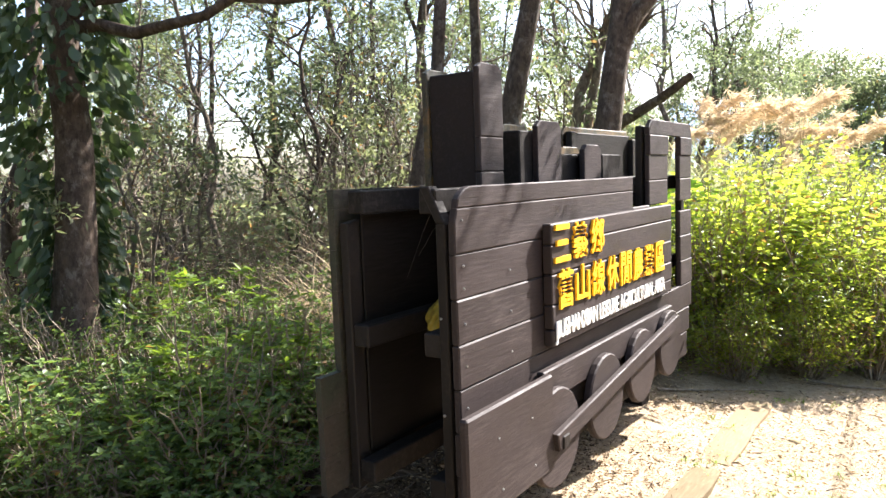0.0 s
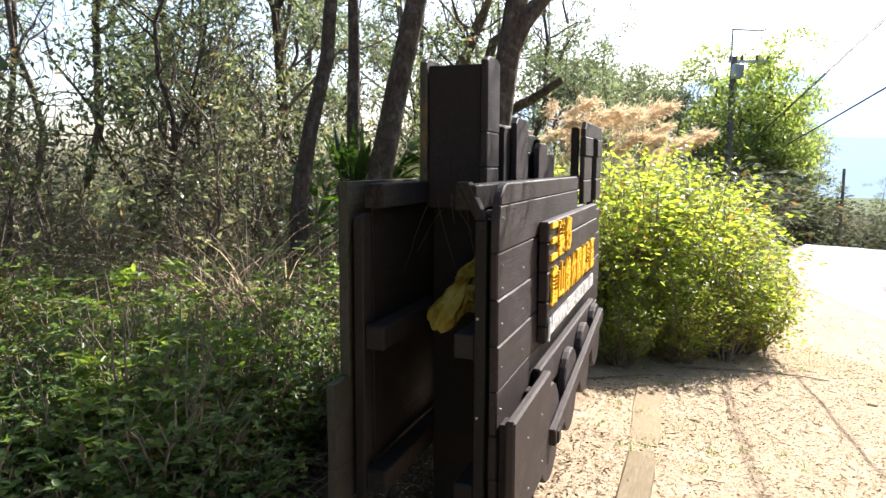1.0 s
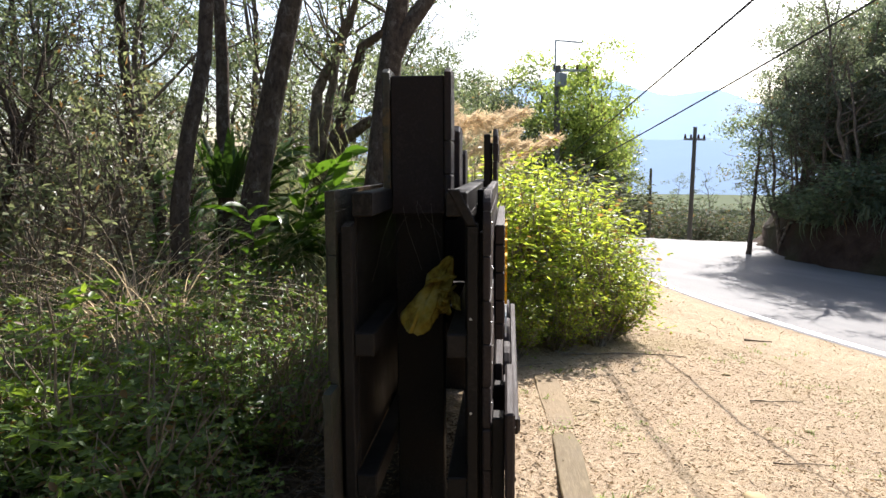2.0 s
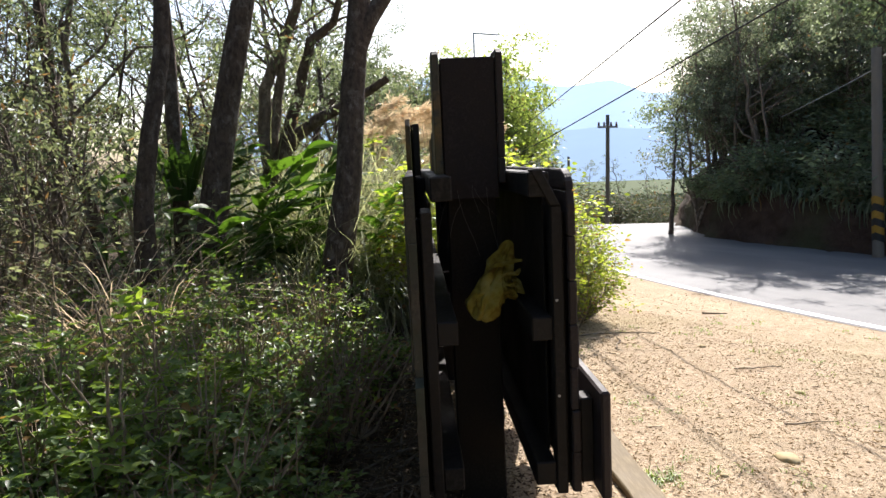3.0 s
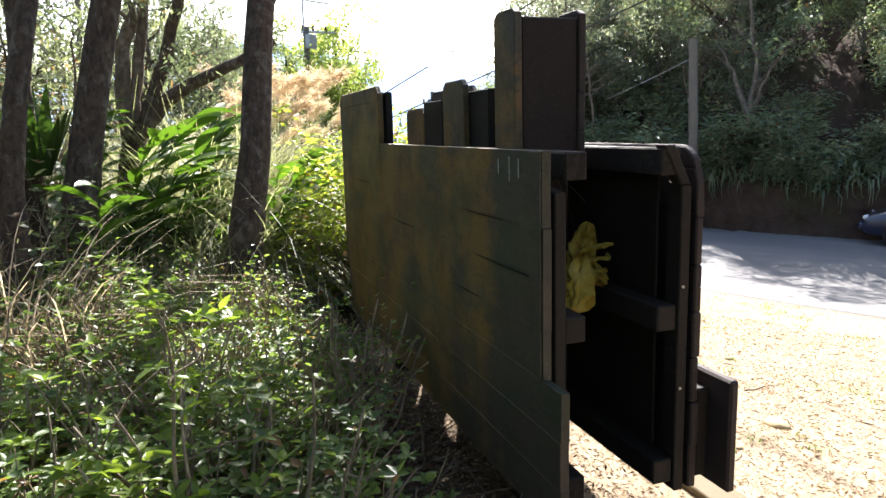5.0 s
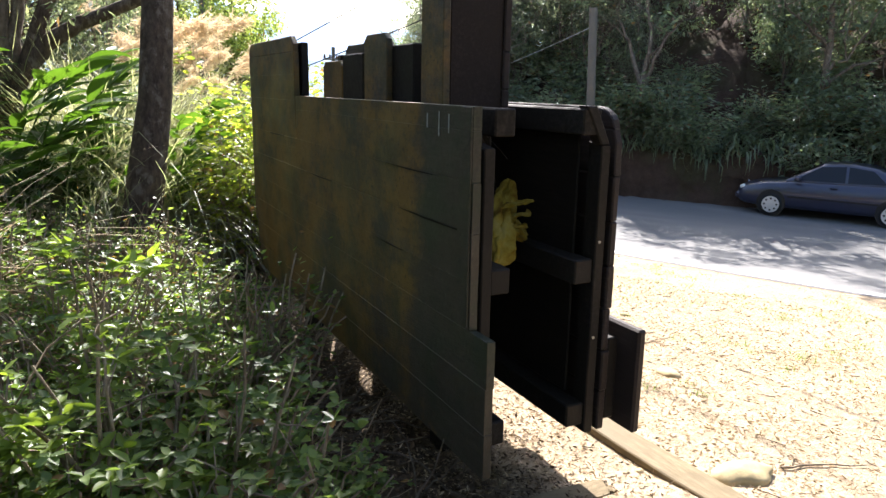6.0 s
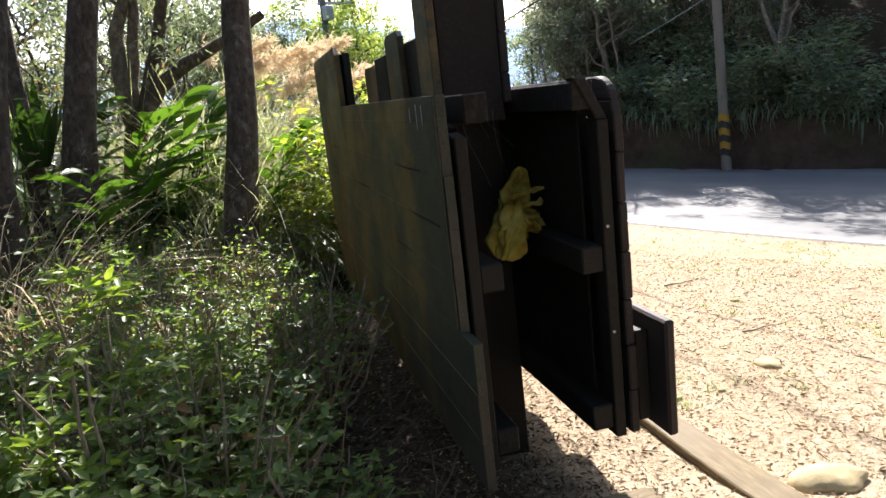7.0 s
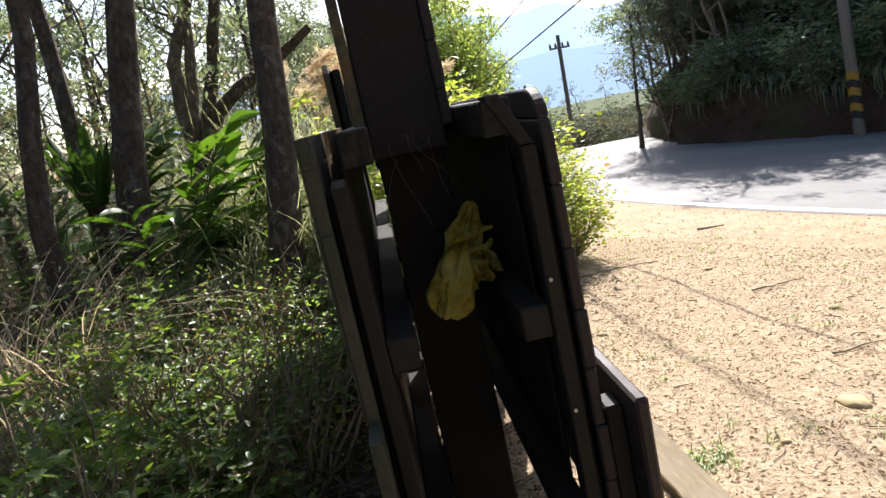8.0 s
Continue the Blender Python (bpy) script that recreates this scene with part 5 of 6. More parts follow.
for x, y, s in ((18.6, 9.6, 0.8), (19.6, 11.0, 0.85), (18.8, 12.4, 0.8), (20.6, 9.4, 0.9), (21.2, 12.4, 0.85), (20.2, 13.8, 0.8), (22.4, 10.6, 0.9), (22.6, 14.2, 0.8), (19.4, 7.8, 0.85), (21.6, 7.6, 0.9), (18.2, 10.8, 0.7), (23.6, 12.6, 0.85)):
    put(bank_trees[int(x * 7) % 3], at(x, y, 53 * x, 0.8 * s, 0.1, True))
bank_shrubs = [make_shrub("bank_shrub", at(14.9, 3.0 + 4 * i, bank=True), 1.15, 0.8, 150 + i, 16, 1200, (0.15, 0.055), L_BANK, "dark shrub hanging over the cut bank", "bank shrubs", False, 0.14)
               for i in range(2)]
for k in range(88):
    y = rb.uniform(-12, 14)
    x = float(np.interp(y, FAR_LINE[:, 1], FAR_LINE[:, 0])) + 0.42 + rb.random() ** 1.5 * 3.4
    put(bank_shrubs[k % 2], at(x, y, rb.uniform(0, 360), rb.uniform(0.7, 1.25), 0.08, True))

# ferns along the lip of the cut
rq = np.random.default_rng(159)
fy = rq.uniform(-8, 13, 420)
fd = 0.30 + 0.55 * rq.random(420)
fx = np.interp(fy, FAR_LINE[:, 1], FAR_LINE[:, 0]) + fd
roots = np.column_stack([fx, fy, [float(bank_z(np.array([d]), x, y)[0]) for x, y, d in zip(fx, fy, fd)]])
roots = np.repeat(roots, 9, 0) + rq.normal(0, 0.05, (420 * 9, 3))
tagged(quads("bank_ferns", *blades(roots, 0.62, 0.055, 2.3, rq, 5), L_BANK), "dull green ferns drooping over the cut bank", "fern", kind="stuff")
# farther trees closing the view over the bend
for k, (x, y, s) in enumerate(((7.5, 30, 0.9), (9.6, 28.5, 0.8), (11.5, 29.5, 0.95), (13.2, 27.6, 0.85), (15.2, 28.6, 0.85), (17.4, 27.2, 0.8), (19.6, 29.0, 0.8), (5.0, 27.0, 0.8))):
    put(bank_trees[k % 3], at(x, y, 77 * k, s))
# more unseen dense trees behind the walk, added to deepen the shade ahead
for k, (x, y) in enumerate(((-3.0, -5.5), (-0.5, -6.5), (-5.6, -2.6), (2.2, -7.2), (-7.6, 0.2), (-2.0, -9.5), (-5.0, -7.0), (-8.6, 3.4), (-6.2, 1.2), (4.0, -9.0))):
    put(bank_trees[k % 3], at(x, y, 77 * k, 1.05))

# brush along the outside of the bend
brush = make_shrub("bend_shrub", at(15.5, 21.5), 1.5, 1.1, 160, 18, 1000, (0.14, 0.055), L_SCRUB, "grey-green scrub on the outside of the bend", "bend scrub", False, 0.16)
for k in range(64):
    q = (k % 40) / 39
    i = int((0.66 + 0.30 * q) * (len(NEAR_LINE) - 1))
    a, b = NEAR_LINE[i], NEAR_LINE[min(i + 1, len(NEAR_LINE) - 1)]
    d = unit(b - a)
    o = 1.2 + 2.6 * rb.random() + (4 if k >= 40 else 0)
    put(brush, at(a[0] - d[1] * o, a[1] + d[0] * o, rb.uniform(0, 360), rb.uniform(1.0, 1.8)))
for k in range(46):
    x, y = rb.uniform(15, 33), rb.uniform(21.5, 34)
    if side_of(NEAR_LINE, x, y) < -1.0:
        put(brush, at(x, y, rb.uniform(0, 360), rb.uniform(1.0, 1.7)))
for k in range(44):
    x, y = rb.uniform(18, 50), rb.uniform(27, 46)
    if side_of(NEAR_LINE, x, y) < -2.5:
        put(brush, at(x, y, rb.uniform(0, 360), rb.uniform(1.3, 1.9)))
for k, (x, y, s) in enumerate(((17.5, 24.5, 0.32), (20.5, 26.5, 0.36), (22, 29, 0.42), (24, 27.8, 0.28), (27, 31.5, 0.5), (31, 33, 0.5), (36, 35, 0.5), (24.5, 31, 0.42), (29, 30.0, 0.3), (42, 37, 0.6), (33, 35, 0.4))):
    put(models[k % 5], at(x, y, 50 * k, s))

# ---- things on the roadside ----


def lump(name, m, size, seed, material, label, category="stone"):
    r = np.random.default_rng(seed)
    bm = bmesh.new()
    bmesh.ops.create_icosphere(bm, subdivisions=3, radius=1.0)
    o = Vector(r.uniform(-9, 9, 3))
    for v in bm.verts:
        k = 1 + 0.2 * noise.noise(v.co * 1.3 + o) + 0.12 * noise.noise(v.co * 4 + o)
        v.co = Vector((v.co.x * size[0] * k, v.co.y * size[1] * k, max(-0.4, v.co.z) * size[2] * k))
    ob = part(name, bm, material, None, label, True)
    ob.matrix_world = m
    return tagged(ob, label, category)


def gpose(x, y, turn=0.0, up=0.0):
    z = float(shoulder_z(x, y))
    return pose(x, y, z + up, 0, math.degrees(math.atan(0.085)) if x > -0.4 else 0, 0) @ pose(0, 0, 0, 0, 0, turn)


lump("stone", gpose(0.68, 2.19, -35), (0.165, 0.10, 0.065), 1, M_STONE, "flat buff stone lying on dry earth")
lump("stone", gpose(1.90, 2.83, 70), (0.085, 0.06, 0.035), 2, M_STONE, "small pale stone on dry earth")
for i, (x, y, s) in enumerate(((3.4, 3.6, 0.03), (2.7, 2.2, 0.025), (1.4, 2.9, 0.02), (2.2, 4.6, 0.03), (4.1, 5.0, 0.035), (0.45, 2.6, 0.02), (3.0, 1.6, 0.03))):
    lump("stone", gpose(x, y, 40 * i), (s * 1.3, s, s * 0.7), 10 + i, M_STONE, "little stone among leaf litter")


def ground_timber(name, a, b, wide, high, label, material=M_TIMBER, up=-0.008):
    L = math.hypot(b[0] - a[0], b[1] - a[1])
    za, zb = float(shoulder_z(*a)), float(shoulder_z(*b))
    bm = box_bm(0, L, -wide / 2, wide / 2, -0.08, high, 0.006)
    bmesh.ops.subdivide_edges(bm, edges=[e for e in bm.edges if e.calc_length() > 0.4], cuts=7)
    for v in bm.verts:
        v.co.y += 0.006 * math.sin(7 * v.co.x + 2)
        v.co.z += 0.003 * math.sin(5 * v.co.x + 3 * v.co.y * 9) - 0.02 * max(0.0, 1 - min(v.co.x, L - v.co.x) / 0.07) ** 2
        v.co.y *= 1 - 0.12 * max(0.0, 1 - min(v.co.x, L - v.co.x) / 0.09)
    ob = part(name, bm, material, None)
    ob.matrix_world = Matrix.Translation((a[0], a[1], za + up)) @ Matrix.Rotation(math.atan2(b[1] - a[1], b[0] - a[0]), 4, "Z") @ Matrix.Rotation(-math.atan2(zb - za, L), 4, "Y")
    return tagged(ob, label, "timber")


ground_timber("ground_timber", (0.15, 1.87), (1.49, 4.06), 0.17, 0.024, "weathered timber sleeper half sunk in earth")
ground_timber("ground_timber", (1.53, 4.12), (2.32, 5.50), 0.20, 0.026, "flat worn board lying in the dust", M_BOARD)
ground_timber("wooden_offcut", (-0.22, 2.86), (0.24, 2.66), 0.13, 0.02, "short pale plank offcut on the ground", M_TIMBER)


def stick(a, b, r, label="dry fallen twig on the ground", sway=0.06, seed=1):
    k = np.random.default_rng(seed)
    p = bent(k, (a[0], a[1], 0), (b[0], b[1], 0), 9, sway)
    p[:, 2] = shoulder_z(p[:, 0], p[:, 1]) + r + 0.005
    tagged(quads("twig", *tube(p, np.linspace(r, r * 0.4, 9), 6), M_TWIG, smooth=True), label, "twig", "fallen twigs")


stick((-0.14, 2.74), (0.03, 2.20), 0.008, "long pale curved twig on the ground", seed=2, sway=0.05)
stick((5.70, 6.15), (6.0, 6.0), 0.016, "short dark fallen branch on bare earth", seed=3)
stick((2.9, 6.1), (4.2, 5.6), 0.012, seed=4, sway=0.1)
stick((3.2, 5.3), (3.9, 5.9), 0.008, seed=5)
stick((1.55, 5.6), (2.6, 5.75), 0.012, seed=6)
stick((0.9, 2.05), (1.25, 1.7), 0.007, seed=7)
stick((2.5, 3.2), (2.9, 3.05), 0.007, seed=8)
stick((3.6, 4.3), (4.0, 4.1), 0.008, seed=9)


def build_litter():
    r = np.random.default_rng(70)
    n = 26000
    x, y = r.uniform(-0.6, 7.4, n), r.uniform(-0.5, 11, n)
    d = side_of(NEAR_LINE, x, y)
    ok = (d < -0.15) & (y < 6.2 + 0.9 * np.maximum(x - 2, 0)) & (r.random(n) < np.clip(1.15 - 0.10 * x, 0.25, 1))
    x, y = x[ok], y[ok]
    xe, ye = r.uniform(-0.3, 3.6, 7000), r.uniform(0.9, 5.8, 7000)
    x, y = np.concatenate([x, xe]), np.concatenate([y, ye])
    patch = np.sin(3.1 * x + 1.7 * y) + np.sin(-2.3 * x + 4.1 * y + 1) + np.sin(9.1 * x + 6.3 * y) * 0.7 + r.normal(0, 0.9, len(x))
    x, y = x[patch > -0.9], y[patch > -0.9]
    p = np.column_stack([x, y, shoulder_z(x, y) + r.uniform(0.002, 0.010, len(x))])
    al = np.column_stack([r.normal(0, 1, len(x)), r.normal(0, 1, len(x)), r.normal(0, 0.22, len(x))])
    tagged(quads("leaf_litter", *leaves(p, al, 0.033, 0.010, r, False, 0.45), L_DRY), "scattered curled tan fallen leaves", "leaf litter", kind="stuff")
    x, y = r.uniform(-0.4, 5.2, 42000), r.uniform(0.6, 7.0, 42000)
    p = np.column_stack([x, y, shoulder_z(x, y) + r.uniform(0.001, 0.006, len(x))])
    al = np.column_stack([r.normal(0, 1, len(x)), r.normal(0, 1, len(x)), r.normal(0, 0.2, len(x))])
    tagged(quads("leaf_crumbs", *leaves(p, al, 0.027, 0.007, r, False, 0.4), L_DRY), "fine crumbs of dry leaf and straw", "leaf litter", kind="stuff")
    x, y = r.uniform(-5.5, 1.3, 12000), r.uniform(2.0, 8.5, 12000)
    wood = 0.5225 * y - 0.8526 * x > 1.75
    x, y = x[wood], y[wood]
    p = np.column_stack([x, y, land_z(x, y) + r.uniform(0.004, 0.02, len(x))])
    al = np.column_stack([r.normal(0, 1, len(x)), r.normal(0, 1, len(x)), r.normal(0, 0.2, len(x))])
    tagged(quads("leaf_litter", *leaves(p, al, 0.055, 0.020, r, True, 0.75), L_MULCH), "brown fallen leaves under the trees", "leaf litter", kind="stuff")
    # chips of bark and leaf in the sign's shade
    s, w = r.uniform(2.0, 4.4, 6500), 2.15 - np.abs(r.normal(0, 0.5, 6500))
    x, y = s * 0.5225 - w * 0.8526, s * 0.8526 + w * 0.5225
    p = np.column_stack([x, y, land_z(x, y) + r.uniform(0.003, 0.014, len(x))])
    al = np.column_stack([r.normal(0, 1, len(x)), r.normal(0, 1, len(x)), r.normal(0, 0.25, len(x))])
    tagged(quads("leaf_litter", *leaves(p, al, 0.030, 0.010, r, False, 0.6), L_MULCH), "dark chips of bark and leaf mould", "leaf litter", kind="stuff")
    # bits of dead twig
    pieces = []
    for _ in range(240):
        x0, y0, az, L = r.uniform(-0.3, 5.0), r.uniform(0.9, 6.2), r.uniform(0, 6.3), r.uniform(0.03, 0.12)
        a, b = (x0, y0), (x0 + L * math.cos(az), y0 + L * math.sin(az))
        p = bent(r, (*a, 0), (*b, 0), 4, 0.10)
        p[:, 2] = shoulder_z(p[:, 0], p[:, 1]) + 0.006
        pieces.append(tube(p, np.linspace(0.0035, 0.0015, 4), 4))
    tagged(quads("twig_bits", *join(pieces), M_DEAD, smooth=True), "short bits of dead twig on dry earth", "twigs", kind="stuff")
    # small green tufts
    heart = np.array([(r.uniform(1.3, 6.2), r.uniform(0.8, 8.0)) for _ in range(46)])
    c = np.concatenate([heart[r.integers(0, 46, 150)] + r.normal(0, 0.20, (150, 2)), (1.12, 3.12) + r.normal(0, 0.06, (14, 2))])
    roots = np.column_stack([c, shoulder_z(c[:, 0], c[:, 1])])
    roots = np.repeat(roots, 10, 0) + r.normal(0, 0.035, (len(c) * 10, 3)) * np.array([1, 1, 0])
    tagged(quads("grass_tufts", *blades(roots, 0.055, 0.005, 2.0, r, 3), L_TUFT), "tiny green grass tufts in dry earth", "grass", kind="stuff")


build_litter()

# ---- poles and wires ----


def pole_with(m, height, r0, r1, arms, label, bands=False, box=None, mast=0, group="utility poles"):
    ob = empty("utility_pole", m, label, "utility pole", group)
    z = np.linspace(0, height, 9)
    quads("shaft", *tube(np.column_stack([0 * z, 0 * z, z - 0.3]), r0 + (r1 - r0) * z / height, 16), M_CONCRETE, ob, smooth=True)
    if mast:
        part("mast", box_bm(-0.12, -0.08, -0.03, 0.03, height - 0.4, height + mast, 0.004), M_STEEL, ob)
        part("mast_arm", box_bm(-0.12, 1.0, -0.03, 0.03, height + mast, height + mast + 0.05, 0.004), M_STEEL, ob)
    for z, half, turn, shift in arms:
        bm = box_bm(shift - half, shift + half, -0.04, 0.04, z - 0.04, z + 0.04, 0.006)
        bmesh.ops.rotate(bm, verts=bm.verts, matrix=Matrix.Rotation(radians(turn), 3, "Z"))
        arm = part("crossarm", bm, M_STEEL, ob)
        for q in (-0.9, -0.35, 0.35, 0.9):
            bm = bmesh.new()
            bmesh.ops.create_cone(bm, cap_ends=True, segments=10, radius1=0.05, radius2=0.035, depth=0.16)
            bmesh.ops.translate(bm, verts=bm.verts, vec=(math.cos(radians(turn)) * (shift + half * q), math.sin(radians(turn)) * (shift + half * q), z + 0.12))
            part("insulator", bm, M_INSUL, arm, smooth=True)
    if bands:
        for k in range(6):
            a = 0.32 + k * 0.155
            bm = bmesh.new()
            n = 20
            ring = []
            for i in range(n + 1):
                t = 2 * math.pi * i / n
                ring.append([bm.verts.new((math.cos(t) * (r0 + 0.006), math.sin(t) * (r0 + 0.006), a + h + 0.16 * abs(((i / n * 2) % 1) - 0.5))) for h in (0, 0.155)])
            for p, q in zip(ring[:-1], ring[1:]):
                bm.faces.new((p[0], q[0], q[1], p[1]))
            part("band", bm, M_BAND_Y if k % 2 else M_BAND_K, ob, smooth=True)
    if box:
        part("pole_box", box_bm(-0.16, 0.16, -0.32, -0.10, box, box + 0.45, 0.02), M_STEEL, ob)
    return ob


pole_with(pose(14.02, 7.84, -0.98, -2.0, -0.6), 4.66, 0.112, 0.095, [], "grey concrete pole with yellow-black striped foot", True)
pole_with(pose(13.0, 20.3, -0.95), 6.05, 0.125, 0.10, [(5.6, 0.62, -21, 0.45)], "grey utility pole with a one-sided crossarm above the bend", box=5.05, mast=0.5)
pole_with(pose(20.6, 21.6, -2.05, 0, 1, -20), 5.3, 0.10, 0.075, [(4.5, 0.45, 0, 0)], "slim utility pole with one crossarm at the bend")
pole_with(pose(18.9, 22.1, -2.0), 3.6, 0.07, 0.05, [], "thin dark distant roadside pole")


def cable(a, b, sag, r=0.012, material=M_WIRE, label="thin black overhead cable between poles"):
    q = np.linspace(0, 1, 24)
    p = np.outer(1 - q, a) + np.outer(q, b)
    p[:, 2] -= 4 * sag * q * (1 - q)
    tagged(quads("cable", *tube(p, np.full(24, r), 5), material, smooth=True), label, "cable", "overhead cables")


cable((13.98, 7.98, 2.97), (15.2, 10.75, 2.15), 0.02, 0.010, M_STEEL, "galvanised guy wire running from the pole to the bank")
pole_with(pose(-1.1, -9.9, -0.1), 6.7, 0.16, 0.11, [(6.1, 1.15, 0, 0)], "grey utility pole with a wide crossarm by the roadside")
for o in (-0.035, 0.035):
    cable((-2.19 + o, -9.9, 6.2), (16.75 + o, 29.5, -0.62 + o), 0.02, 0.008)
cable((0.0, -9.9, 6.2), (15.5, 30.0, -1.06), 0.36, 0.012)

# ---- parked car ----


def car_paint():
    k = Mat("dark_blue_car_paint", roughness=0.32, specular=0.5)
    k.colour(k.mix((0.012, 0.014, 0.035), (0.022, 0.026, 0.055), k.noise(k.coords(), 3.0)))
    k.bsdf.inputs["Coat Weight"].default_value = 0.7
    return k.m


M_CAR = car_paint()
M_GLASS = plain("dark_tinted_glass", (0.012, 0.014, 0.018), 0.06, spread=0.05, bump=0.0)
M_TYRE = plain("black_tyre", (0.018, 0.018, 0.018), 0.85)
M_RIM = plain("silver_rim", (0.62, 0.62, 0.63), 0.3, 0.55, bump=0.0)
M_LAMP = plain("clear_lamp_glass", (0.7, 0.72, 0.75), 0.12, bump=0.0)
M_TRIM = plain("black_plastic_trim", (0.015, 0.015, 0.016), 0.5)


def section(x):
    """Half width, sill, waist and roof heights of the saloon along its length (x forward)."""
    px = [-2.20, -2.12, -1.6, -0.9, 0.0, 0.9, 1.6, 2.05, 2.20]
    hw = np.interp(x, px, [0.62, 0.74, 0.83, 0.85, 0.85, 0.84, 0.80, 0.70, 0.55])
    sill = np.interp(x, px, [0.42, 0.32, 0.24, 0.22, 0.22, 0.22, 0.22, 0.26, 0.36])
    waist = np.interp(x, px, [0.86, 0.95, 0.98, 0.95, 0.92, 0.90, 0.82, 0.70, 0.58])
    return hw, sill, waist


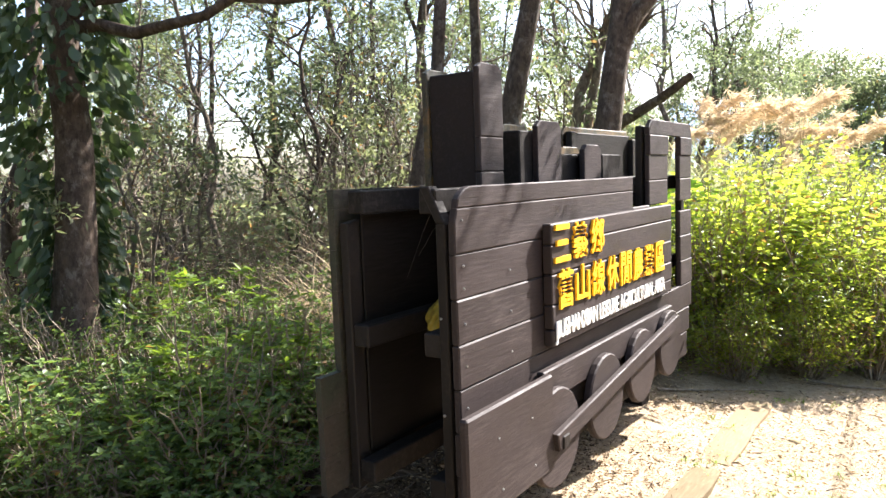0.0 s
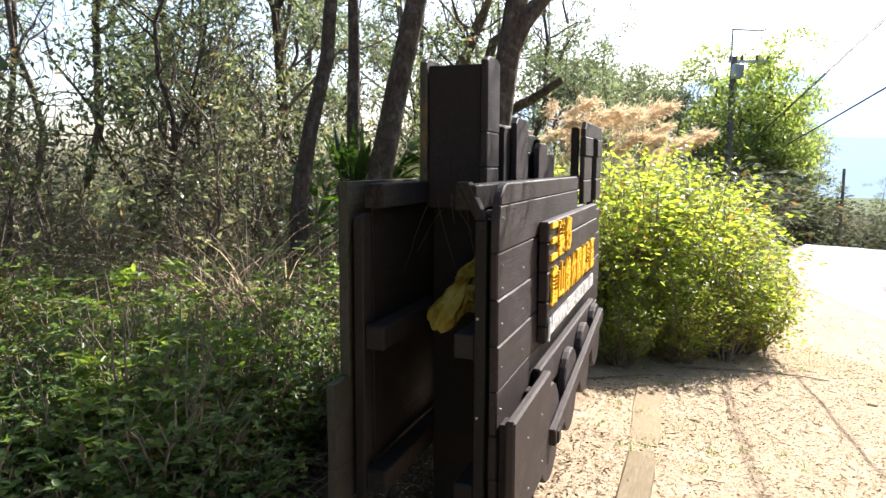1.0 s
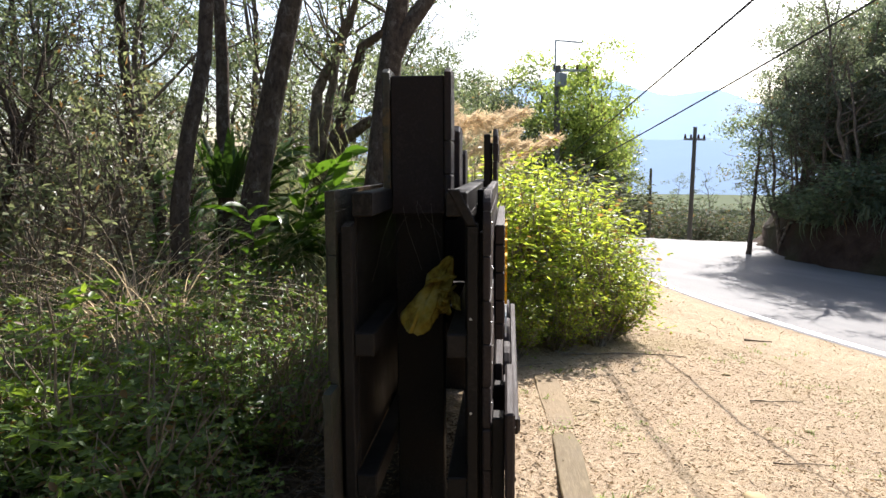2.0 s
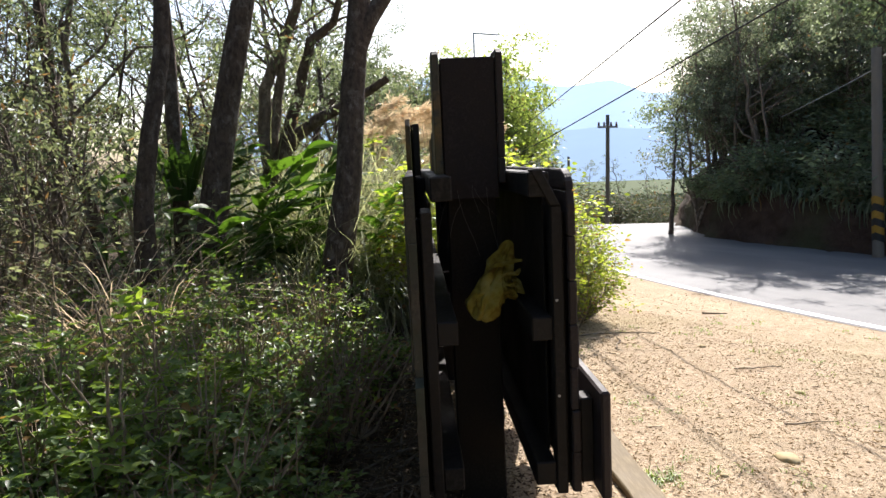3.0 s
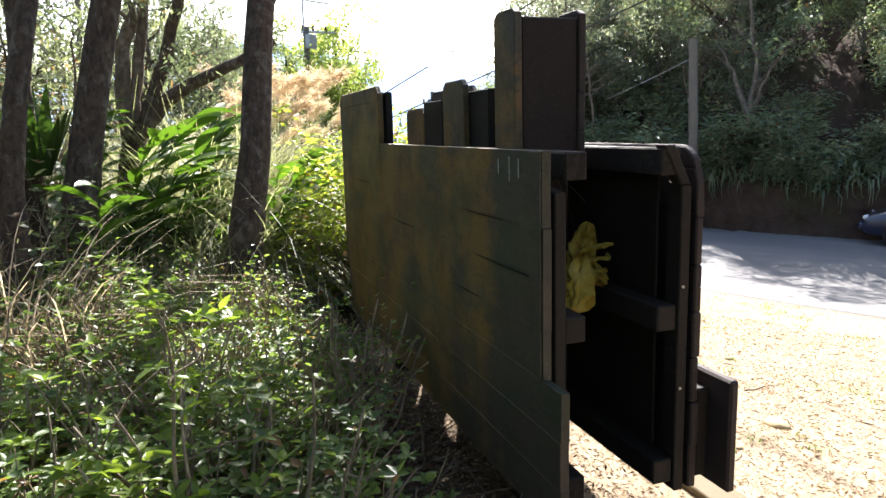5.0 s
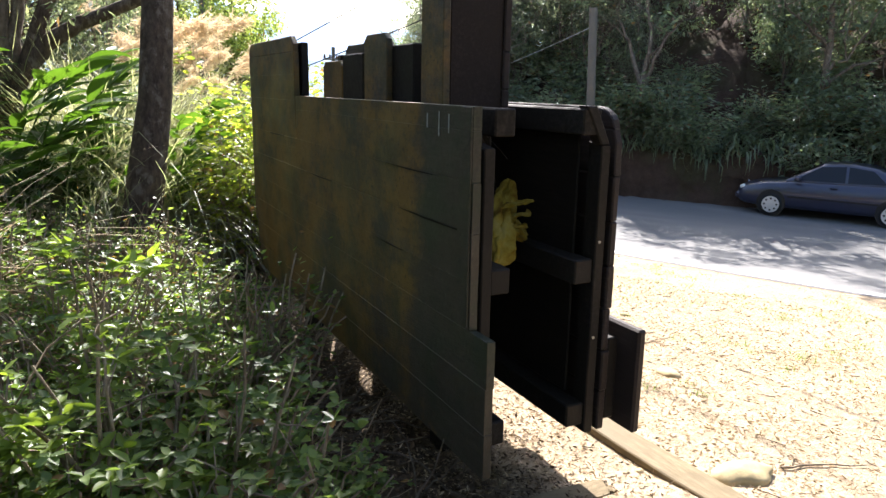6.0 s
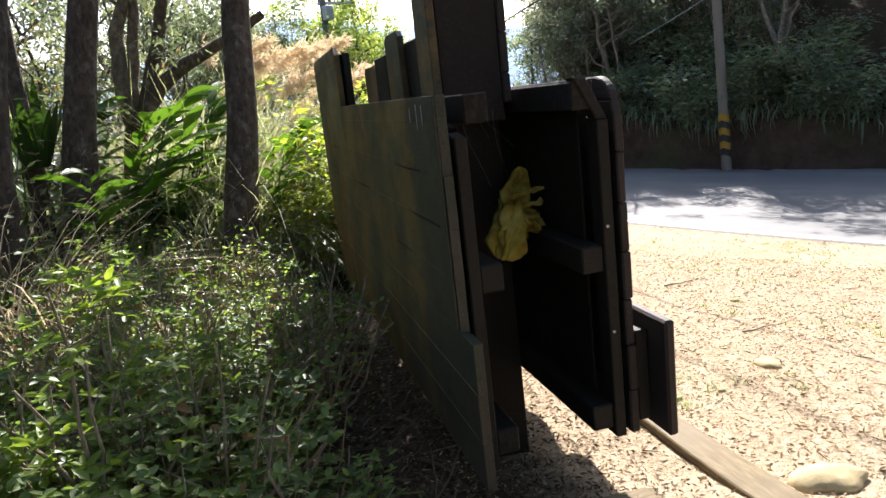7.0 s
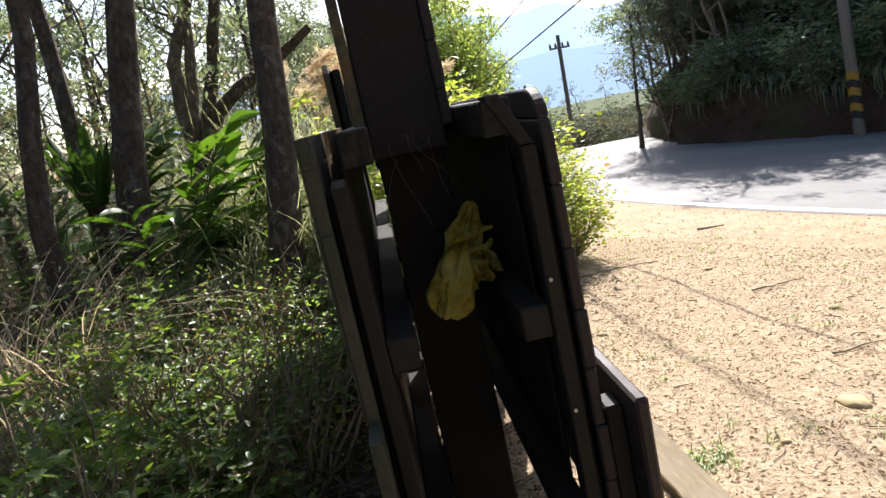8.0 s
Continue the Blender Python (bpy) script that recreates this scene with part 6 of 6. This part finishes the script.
def build_car(m):
    car = empty("car", m, "dark blue saloon car parked beside the bank", "car")
    xs = np.linspace(-2.20, 2.20, 45)
    rows = []
    for x in xs:
        hw, s, w = section(x)
        mid = s + (w - s) * 0.55
        prof = [(0, s), (hw * 0.9, s), (hw, s + 0.10), (hw * 1.01, mid), (hw * 0.97, w - 0.06), (hw * 0.88, w), (0, w + 0.035)]
        rows.append([(x, y, z) for y, z in prof] + [(x, -y, z) for y, z in prof[-2:0:-1]])
    v = np.array(rows).reshape(-1, 3)
    n = len(rows[0])
    k = np.arange(n)
    f = np.concatenate([np.stack([i * n + k, (i + 1) * n + k, (i + 1) * n + (k + 1) % n, i * n + (k + 1) % n], 1) for i in range(len(xs) - 1)])
    bm = bmesh.new()
    vs = [bm.verts.new(p) for p in v]
    for q in f:
        bm.faces.new([vs[i] for i in q])
    bm.faces.new(vs[:n][::-1])
    bm.faces.new(vs[-n:])
    bmesh.ops.recalc_face_normals(bm, faces=bm.faces)
    body = part("body", bm, M_CAR, car, smooth=True)
    # cabin
    xs2 = np.linspace(-1.65, 1.05, 28)
    rows = []
    for x in xs2:
        hw, s, w = section(x)
        roof = np.interp(x, [-1.65, -1.45, -0.85, -0.3, 0.25, 1.05], [0.97, 1.06, 1.33, 1.40, 1.37, 0.93])
        t = np.clip((roof - w) / 0.45, 0.02, 1)
        wt = hw * (0.90 - 0.22 * t)
        prof = [(0, w - 0.02), (hw * 0.90, w - 0.02), (hw * 0.90, w), (wt, roof - 0.05 * t), (wt * 0.86, roof), (0, roof + 0.015)]
        rows.append([(x, y, z) for y, z in prof] + [(x, -y, z) for y, z in prof[-2:0:-1]])
    n = len(rows[0])
    v = np.array(rows).reshape(-1, 3)
    k = np.arange(n)
    f = np.concatenate([np.stack([i * n + k, (i + 1) * n + k, (i + 1) * n + (k + 1) % n, i * n + (k + 1) % n], 1) for i in range(len(xs2) - 1)])
    bm = bmesh.new()
    vs = [bm.verts.new(p) for p in v]
    for q in f:
        bm.faces.new([vs[i] for i in q])
    bmesh.ops.recalc_face_normals(bm, faces=bm.faces)
    part("cabin", bm, M_CAR, car, smooth=True)
    for side in (1, -1):
        for pts in (((0.86, 0.945), (0.30, 1.29), (-0.22, 1.33), (-0.24, 0.955)), ((-0.30, 0.955), (-0.28, 1.33), (-0.80, 1.27), (-1.12, 0.985))):
            bm = bmesh.new()
            vs = []
            for x, z in pts:
                hw, s, w = section(x)
                roof = np.interp(x, [-1.65, -1.45, -0.85, -0.3, 0.25, 1.05], [0.97, 1.06, 1.33, 1.40, 1.37, 0.93])
                t = np.clip((roof - w) / 0.45, 0.02, 1)
                q = np.clip((z - w) / max(roof - 0.05 * t - w, 0.02), 0, 1)
                y = hw * 0.90 + (hw * (0.90 - 0.22 * t) - hw * 0.90) * q
                vs.append(bm.verts.new((x, side * (y + 0.012), z)))
            bm.faces.new(vs)
            part("side_window", bm, M_GLASS, car)
        part("mirror", box_bm(0.70, 0.84, side * 0.80, side * 0.98, 0.93, 1.05, 0.03), M_CAR, car)
        part("door_handle", box_bm(-0.12, 0.06, side * 0.855, side * 0.885, 0.80, 0.83, 0.008), M_TRIM, car)
        part("headlight", box_bm(1.93, 2.13, side * 0.40, side * 0.66, 0.60, 0.70, 0.03), M_LAMP, car, "clear headlight")
        part("side_trim", box_bm(-1.0, 0.95, side * 0.855, side * 0.872, 0.50, 0.545, 0.006), M_TRIM, car)
        for x in (1.32, -1.28):
            c = Vector((x, side * 0.76, 0.295))
            wheel = new("wheel")
            wheel.parent = car
            wheel.location = c
            bm = bmesh.new()
            bmesh.ops.create_cone(bm, cap_ends=True, segments=32, radius1=0.295, radius2=0.295, depth=0.20)
            bmesh.ops.rotate(bm, verts=bm.verts, matrix=Matrix.Rotation(radians(90), 3, "X"))
            bmesh.ops.bevel(bm, geom=[e for e in bm.edges if abs(e.verts[0].co.y - e.verts[1].co.y) < 1e-4], offset=0.03, segments=2, affect="EDGES")
            part("tyre", bm, M_TYRE, wheel, smooth=True)
            bm = bmesh.new()
            bmesh.ops.create_cone(bm, cap_ends=True, segments=32, radius1=0.205, radius2=0.19, depth=0.02)
            bmesh.ops.rotate(bm, verts=bm.verts, matrix=Matrix.Rotation(radians(90 * side), 3, "X"))
            bmesh.ops.translate(bm, verts=bm.verts, vec=(0, side * 0.108, 0))
            rim = part("rim", bm, M_RIM, wheel, "silver wheel cover")
            for j in range(8):
                bm = bmesh.new()
                bmesh.ops.create_cone(bm, cap_ends=True, segments=8, radius1=0.026, radius2=0.026, depth=0.006)
                bmesh.ops.rotate(bm, verts=bm.verts, matrix=Matrix.Rotation(radians(90), 3, "X"))
                t = 2 * math.pi * j / 8
                bmesh.ops.translate(bm, verts=bm.verts, vec=(math.cos(t) * 0.145, side * 0.121, math.sin(t) * 0.145))
                part("slot", bm, M_TRIM, rim)
            bm = bmesh.new()
            bmesh.ops.create_cone(bm, cap_ends=True, segments=32, radius1=0.335, radius2=0.335, depth=0.02)
            bmesh.ops.rotate(bm, verts=bm.verts, matrix=Matrix.Rotation(radians(90), 3, "X"))
            bmesh.ops.translate(bm, verts=bm.verts, vec=(x, side * 0.845, 0.33))
            part("wheel_arch", bm, M_TRIM, car)
    part("bumper", box_bm(2.06, 2.24, -0.62, 0.62, 0.34, 0.52, 0.05), M_CAR, car)
    part("grille", box_bm(2.10, 2.16, -0.34, 0.34, 0.56, 0.66, 0.015), M_TRIM, car)
    bm = bmesh.new()
    a = [bm.verts.new(p) for p in ((1.00, -0.66, 0.965), (1.00, 0.66, 0.965), (0.32, 0.52, 1.352), (0.32, -0.52, 1.352))]
    for w in a:
        w.co += Vector((0.02, 0, 0.012))
    bm.faces.new(a)
    part("windscreen", bm, M_GLASS, car)
    return car


build_car(pose(14.10, 2.52, -0.965, 0, 0, 87) @ Matrix.Scale(0.83, 4))
